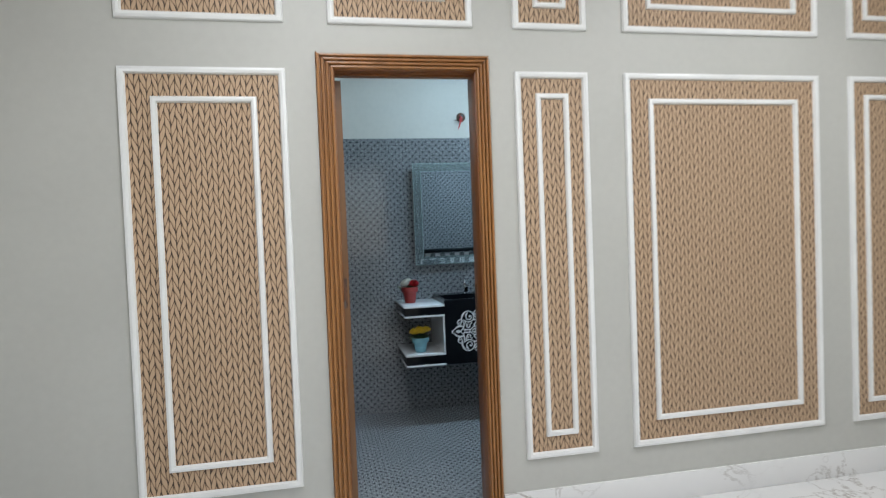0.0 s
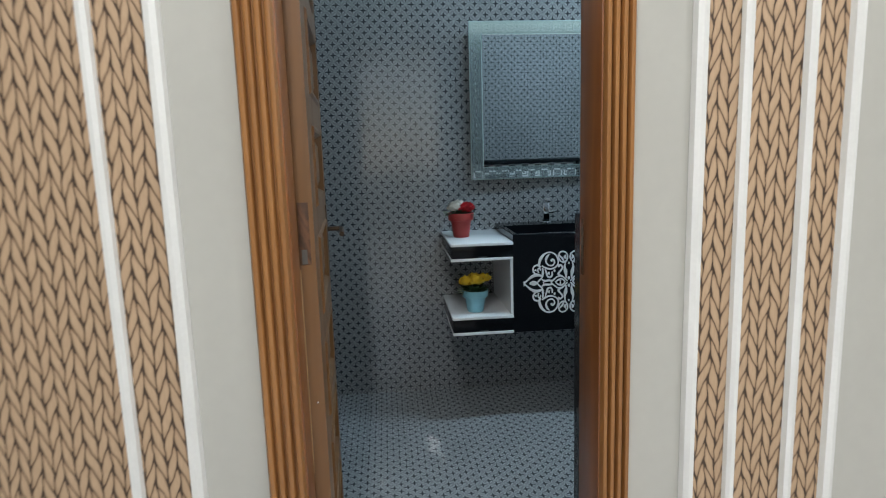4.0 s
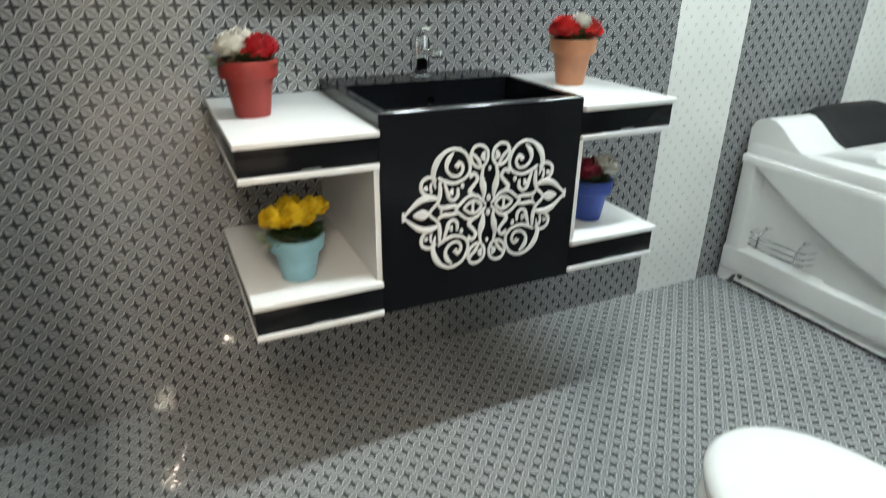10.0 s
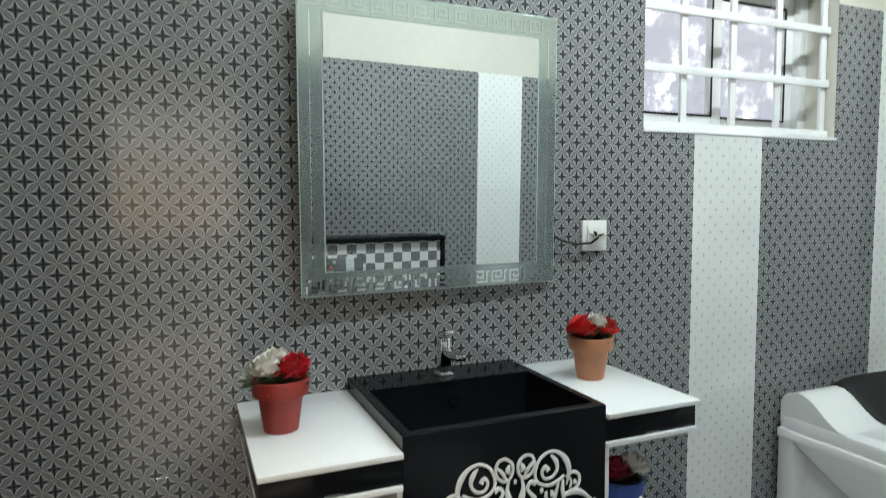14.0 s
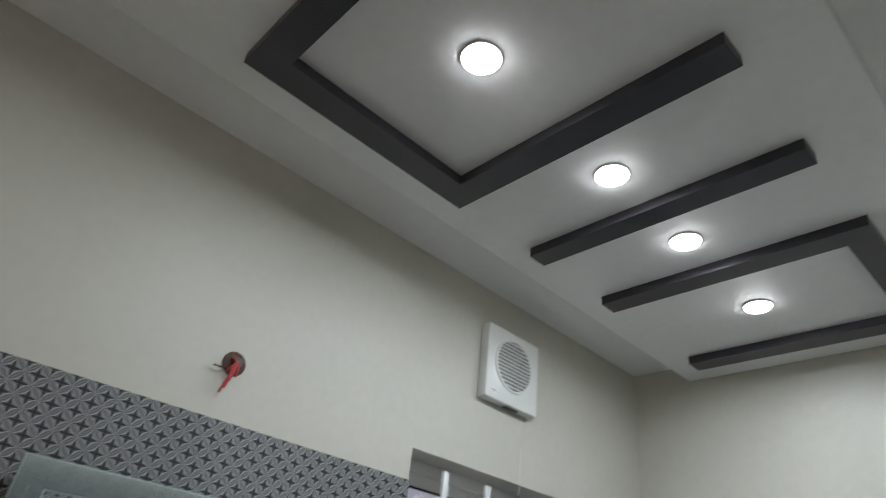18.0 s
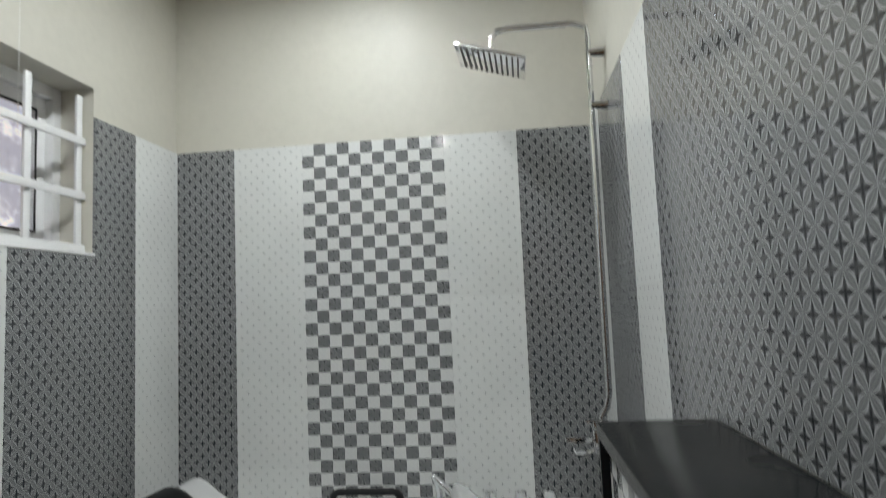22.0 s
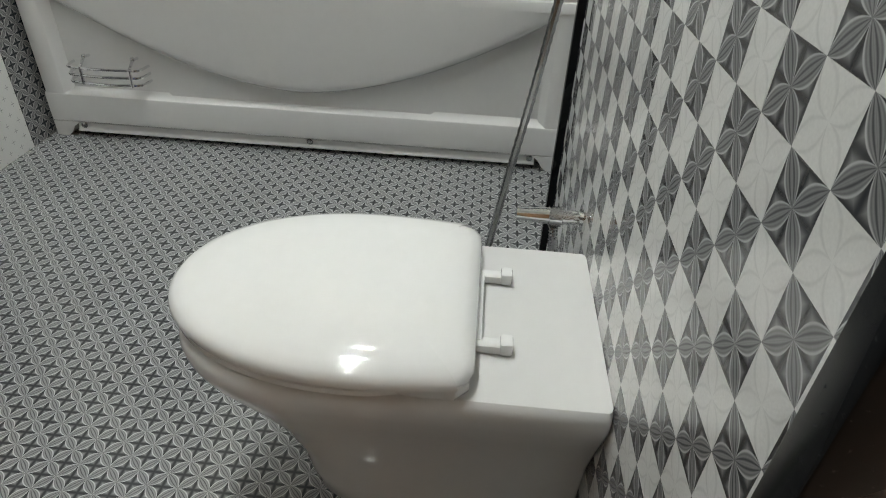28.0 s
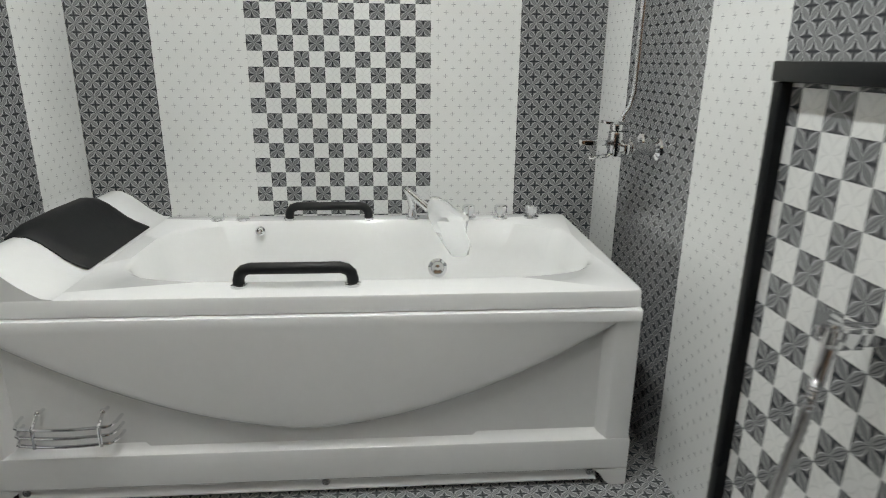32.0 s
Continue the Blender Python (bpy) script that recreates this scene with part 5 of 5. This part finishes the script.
def plastic_wrap():
    """Clear film left on the spout."""
    t = Tree("clear_film")
    t.bump(t.noise(60, 4, 0.7, distort=2.0), 0.6, 0.004)
    t.done(rgb(0.95, 0.96, 0.96), 0.15, 0.0, Alpha=0.42, Transmission_Weight=0.3)
    bm = bmesh.new()
    rnd = random.Random(5)
    rows = []
    for k, (z, r) in enumerate(((0.668, 0.016), (0.652, 0.034), (0.632, 0.046), (0.612, 0.060), (0.595, 0.066), (0.560, 0.062), (0.515, 0.050), (0.470, 0.030))):
        x = 3.885 - 0.006 * k - (0.02 if z < 0.58 else 0)
        rows.append([(x + 0.8 * r * (1 + rnd.uniform(-.22, .22)) * math.cos(a), 0.768 - 0.012 * k + r * (1 + rnd.uniform(-.22, .22)) * math.sin(a), z) for a in (j * math.pi / 9 for j in range(18))])
    loft(bm, rows, True, False)
    ob = solid("plastic_wrap", bm, t.mat, "crumpled clear plastic film hanging from the bath spout", "wrapping")
    ob.visible_shadow = False


plastic_wrap()


# ---- toilet ----
TX = 1.953                                  # middle line of the toilet


def dee(hw, y_back, y_front, z, cx=TX, n=40, e=2.3, nose=1.12, waist=0.0, corner=1.0):
    """A flat-backed rounded outline, seen from above."""
    out = []
    mid = y_front - hw * nose if y_front - hw * nose > y_back else y_back + 0.01
    for k in range(n + 1):
        a = math.pi * k / n
        c, s = math.cos(a), math.sin(a)
        out.append((cx + hw * math.copysign(abs(c) ** (2 / e), c), mid + (y_front - mid) * abs(s) ** (2 / e), z))
    side = [(mid + (y_back - mid) * f, waist * f * f) for f in (0.2, 0.4, 0.6, 0.75, 0.88)]
    out += [(cx - hw + d, y, z) for y, d in side]
    out += [(cx - hw + waist + d * corner, y_back + e2 * corner, z) for d, e2 in ((0.002, 0.022), (0.010, 0.008), (0.026, 0.001), (0.045, 0.0))]
    out += [(cx + hw - waist - d * corner, y_back + e2 * corner, z) for d, e2 in ((0.045, 0.0), (0.026, 0.001), (0.010, 0.008), (0.002, 0.022))]
    out += [(cx + hw - d, y, z) for y, d in reversed(side)]
    return out


def toilet():
    yb = BY - 0.017
    w = thing("toilet", (TX, yb, 0), "white ceramic wall-hung toilet with its lid closed", "toilet")
    bm = bmesh.new()
    rows = [(0.094, 0.742, 0.062), (0.106, 0.760, 0.064), (0.112, 0.770, 0.074), (0.114, 0.778, 0.11), (0.117, 0.794, 0.17), (0.127, 0.832, 0.235), (0.148, 0.880, 0.295), (0.163, 0.914, 0.335),
            (0.170, 0.924, 0.358), (0.1705, 0.926, 0.372), (0.168, 0.923, 0.380), (0.162, 0.916, 0.385)]
    loft(bm, [dee(a, yb, b, z, corner=0.3) for a, b, z in rows])
    part("bowl", bm, M["ceramic"], w)
    bm = bmesh.new()
    loft(bm, [dee(a, b, c, z, e=2.1, nose=1.5, waist=0.012) for a, b, c, z in
              ((0.168, 0.600, 0.926, 0.3866), (0.175, 0.596, 0.934, 0.3895), (0.1755, 0.596, 0.935, 0.3975), (0.171, 0.598, 0.930, 0.4010))])
    part("seat", bm, M["acrylic"], w, "white toilet seat")
    bm = bmesh.new()
    loft(bm, [dee(a, b, c, z, e=2.1, nose=1.5, waist=0.012) for a, b, c, z in
              ((0.171, 0.526, 0.930, 0.4030), (0.179, 0.520, 0.938, 0.4055), (0.180, 0.519, 0.939, 0.4110), (0.178, 0.521, 0.937, 0.4170), (0.171, 0.527, 0.929, 0.4235), (0.158, 0.538, 0.914, 0.4280), (0.125, 0.565, 0.875, 0.4310), (0.07, 0.63, 0.80, 0.4325))])
    lid = part("lid", bm, M["acrylic"], w, "closed white lid")
    # rear corners of the lid wrap down over the seat
    bm = bmesh.new()
    loft(bm, [[(TX + sx * (0.167 + o), y, z) for sx, y in ((-1, 0.540), (-0.9, 0.524), (0.9, 0.524), (1, 0.540), (1, 0.590), (0.985, 0.612), (-0.985, 0.612), (-1, 0.590))]
              for o, z in ((-0.004, 0.3872), (0.001, 0.3900), (0.003, 0.3960), (0.0035, 0.4065))])
    part("lid_skirt", bm, M["acrylic"], lid)
    for x in (TX + 0.073, TX - 0.073):
        h = part("hinge", boxes((x - 0.010, x + 0.010, 0.482, 0.527, 0.3855, 0.3990), bevel=0.004), M["acrylic"], w)
        part("hinge_cap", boxes((x - 0.012, x + 0.012, 0.472, 0.489, 0.3855, 0.4050), bevel=0.004), M["acrylic"], h)
    part("seat_bar", boxes((TX - 0.072, TX + 0.072, 0.512, 0.520, 0.3880, 0.4000), bevel=0.002), M["acrylic"], w)


toilet()


def flush_plate():
    x0, x1, z0, z1, y = 1.818, 2.098, 0.877, 1.043, BY - 0.018
    f = thing("flush_plate", ((x0 + x1) / 2, y, z0), "polished chrome dual flush plate on the checked tiles", "flush plate")
    part("back_frame", boxes((x0 + 0.004, x1 - 0.004, y, y + 0.003, z0 + 0.004, z1 - 0.004)), M["grille_dark"], f)
    part("plate", boxes((x0, x1, y + 0.003, y + 0.016, z0, z1), bevel=0.0012), M["chrome_flat"], f)
    for a, b, c, d in ((1.935, 2.036, 0.884, 0.929), (1.874, 1.930, 0.880, 0.923)):
        c, d = c + 0.034, d + 0.042
        part("button", boxes((a, b, y + 0.016, y + 0.0175, c, d), bevel=0.0006), M["chrome_flat"], f)
        part("gap", boxes(*[(p, q, y + 0.0161, y + 0.0166, r, s) for p, q, r, s in cut(a - 0.0022, b + 0.0022, c - 0.0022, d + 0.0022, [(a, b, c, d)])]), M["grille_dark"], f)


M["chrome_flat"] = plain("polished_chrome_plate", (0.78, 0.80, 0.81), 0.03, 1.0, vary=0.02)
flush_plate()


def bidet_spray():
    b = thing("bidet_spray", (2.44, BY, 0.43), "chrome bidet hand spray on a wall bracket with its hose", "hand spray")
    y = BY - 0.018
    bm = bmesh.new()
    lathe(bm, 0, 0, ((0.024, 0.0), (0.024, 0.005), (0.012, 0.008), (0.012, 0.036), (0.017, 0.038), (0.017, 0.058), (0.011, 0.060), (0.0, 0.060)), 18)
    turn_mesh(bm, Matrix.Translation((2.187, y, 0.407)) @ Matrix.Rotation(radians(-90), 4, 'X'))
    part("angle_valve", bm, M["chrome"], b, "chrome angle valve")
    bm = bmesh.new()
    tube(bm, [(2.187, y + 0.058, 0.407), (2.187, y + 0.112, 0.407)], [0.014, 0.011], 12)
    part("valve_grip", bm, M["chrome"], b)
    sx, sz = 2.322, 0.850
    part("bracket", boxes((sx - 0.011, sx + 0.011, y, y + 0.034, sz - 0.012, sz + 0.012), bevel=0.003), M["chrome"], b)
    part("bracket_ring", boxes(*[(p, q, y + 0.032, y + 0.070, r, t) for p, q, r, t in cut(sx - 0.015, sx + 0.015, sz - 0.013, sz + 0.013, [(sx - 0.0105, sx + 0.0105, sz - 0.009, sz + 0.009)])], bevel=0.002), M["chrome"], b)
    bm = bmesh.new()
    tube(bm, [(sx, y + 0.066, sz - 0.055), (sx, y + 0.062, sz - 0.02), (sx, y + 0.058, sz + 0.006), (sx, y + 0.063, sz + 0.018), (sx, y + 0.078, sz + 0.024)], [0.0085, 0.0095, 0.0100, 0.0095, 0.0115], 14)
    part("spray_head", bm, M["chrome"], b, "chrome spray head")
    pts, n = [], 46
    ctrl = [(sx, y + 0.066, sz - 0.05), (sx, y + 0.075, 0.74), (sx + 0.005, y + 0.100, 0.56), (sx + 0.005, y + 0.135, 0.34), (sx - 0.01, y + 0.160, 0.16), (2.27, y + 0.15, 0.09), (2.21, y + 0.10, 0.17), (2.187, y + 0.048, 0.30), (2.187, y + 0.048, 0.392)]
    for k in range(n + 1):
        s = k / n * (len(ctrl) - 1)
        i = min(int(s), len(ctrl) - 2)
        f = s - i
        p0, p1, p2, p3 = (Vector(ctrl[max(0, min(len(ctrl) - 1, i + o))]) for o in (-1, 0, 1, 2))
        pts.append(0.5 * (2 * p1 + (p2 - p0) * f + (2 * p0 - 5 * p1 + 4 * p2 - p3) * f * f + (3 * p1 - p0 - 3 * p2 + p3) * f ** 3))
    fine = []
    for a, c in zip(pts, pts[1:]):
        fine += [a + (c - a) * k / 4 for k in range(4)]
    bm = bmesh.new()
    tube(bm, fine, [0.0082 if k % 2 else 0.0068 for k in range(len(fine))], 9)
    part("hose", bm, M["steel"], b, "ribbed steel hose")


bidet_spray()


# ---- shower ----
def shower():
    x, y = 3.52, 0.178
    s = thing("shower_set", (x, y, 0.9), "wall-mounted chrome shower set with square rain head", "shower")
    zc = 0.900
    bm = bmesh.new()
    box(bm, x - 0.028, x + 0.028, y + 0.040, y + 0.092, zc - 0.030, zc + 0.045, 0.006)
    box(bm, x - 0.080, x + 0.080, y + 0.048, y + 0.078, zc - 0.016, zc + 0.016, 0.005)
    mixer = part("mixer_body", bm, M["chrome"], s, "square chrome mixer body")
    for dx in (-0.068, 0.068):
        bm = bmesh.new()
        lathe(bm, 0, 0, ((0.036, -0.026), (0.034, -0.019), (0.018, -0.012), (0.016, 0.036), (0.023, 0.038), (0.023, 0.055)), 20)
        turn_mesh(bm, Matrix.Translation((x + dx, y, zc)) @ Matrix.Rotation(radians(-90), 4, 'X'))
        part("wall_flange", bm, M["chrome"], mixer)
    part("cartridge", boxes((x - 0.024, x + 0.024, y + 0.046, y + 0.090, zc + 0.045, zc + 0.066), bevel=0.003), M["chrome"], mixer)
    part("spout", boxes((x - 0.024, x + 0.024, y + 0.085, y + 0.185, zc + 0.004, zc + 0.020), bevel=0.003), M["chrome"], mixer, "flat chrome spout")
    bm = bmesh.new()
    tube(bm, [(x, y + 0.088, zc - 0.022), (x, y + 0.10, zc - 0.030), (x, y + 0.150, zc - 0.034), (x, y + 0.155, zc - 0.018)], 0.006, 8)
    part("lever", bm, M["chrome"], mixer, "thin chrome lever")
    part("lever_plate", boxes((x - 0.022, x + 0.022, y + 0.050, y + 0.118, zc + 0.066, zc + 0.074), bevel=0.002), M["chrome"], mixer)
    bm = bmesh.new()
    tube(bm, [(x, y + 0.062, zc + 0.04), (x, y + 0.058, zc + 0.085), (x, y + 0.040, zc + 0.115), (x, y + 0.030, zc + 0.16), (x, y + 0.026, 2.30), (x, y + 0.030, 2.335), (x, y + 0.072, 2.352), (x, y + 0.30, 2.352), (x, y + 0.345, 2.345), (x, y + 0.365, 2.32), (x, y + 0.368, 2.285)], 0.0105, 12)
    part("riser_pipe", bm, M["chrome"], s, "long chrome riser pipe")
    for z in (2.24, 2.05):
        bm = bmesh.new()
        tube(bm, [(x, SY, z), (x, y + 0.030, z)], [0.018, 0.012], 12)
        part("pipe_clip", bm, M["chrome"], s)
    bm = bmesh.new()
    lathe(bm, x, y + 0.368, ((0.020, 2.245), (0.017, 2.262), (0.012, 2.272), (0.012, 2.29)), 16)
    part("swivel", bm, M["chrome"], s)
    bm = boxes((-0.125, 0.125, -0.125, 0.125, -0.006, 0.006), bevel=0.003)
    m = Matrix.Translation((x, y + 0.368, 2.238)) @ Matrix.Rotation(radians(16), 4, 'X') @ Matrix.Rotation(radians(-4), 4, 'Y')
    turn_mesh(bm, m)
    head = part("rain_head", bm, M["chrome"], s, "flat square rain head")
    for k in range(11):
        bm = boxes((-0.11, 0.11, -0.1 + k * 0.02 - 0.003, -0.1 + k * 0.02 + 0.003, -0.0085, -0.006))
        turn_mesh(bm, m)
        part("nozzle_strip", bm, M["grille_dark"], head)


shower()

# chalk note on the black slab
for txt, yy, zz, size in (("6x46", 0.372, 0.462, 0.044), ("pain", 0.366, 0.412, 0.036)):
    fc = bpy.data.curves.new("note_text", 'FONT')
    fc.body, fc.size, fc.extrude, fc.resolution_u = txt, size, 0.0003, 2
    ob = new("note", fc)
    ob.matrix_world = Matrix.Translation((BX0 - 0.0068, yy, zz)) @ Matrix.Rotation(radians(-90), 4, 'Z') @ Matrix.Rotation(radians(90), 4, 'X') @ Matrix.Rotation(radians(-16), 4, 'Z')
    bpy.context.view_layer.update()
    me = bpy.data.meshes.new_from_object(ob)
    me.transform(ob.matrix_world)
    me.materials.append(M["chalk"])
    bpy.data.objects.remove(ob)
    note = new("chalk_note", me)
    note.parent = end_slab
    tagged(note, "white chalk writing")

lay_tiles()
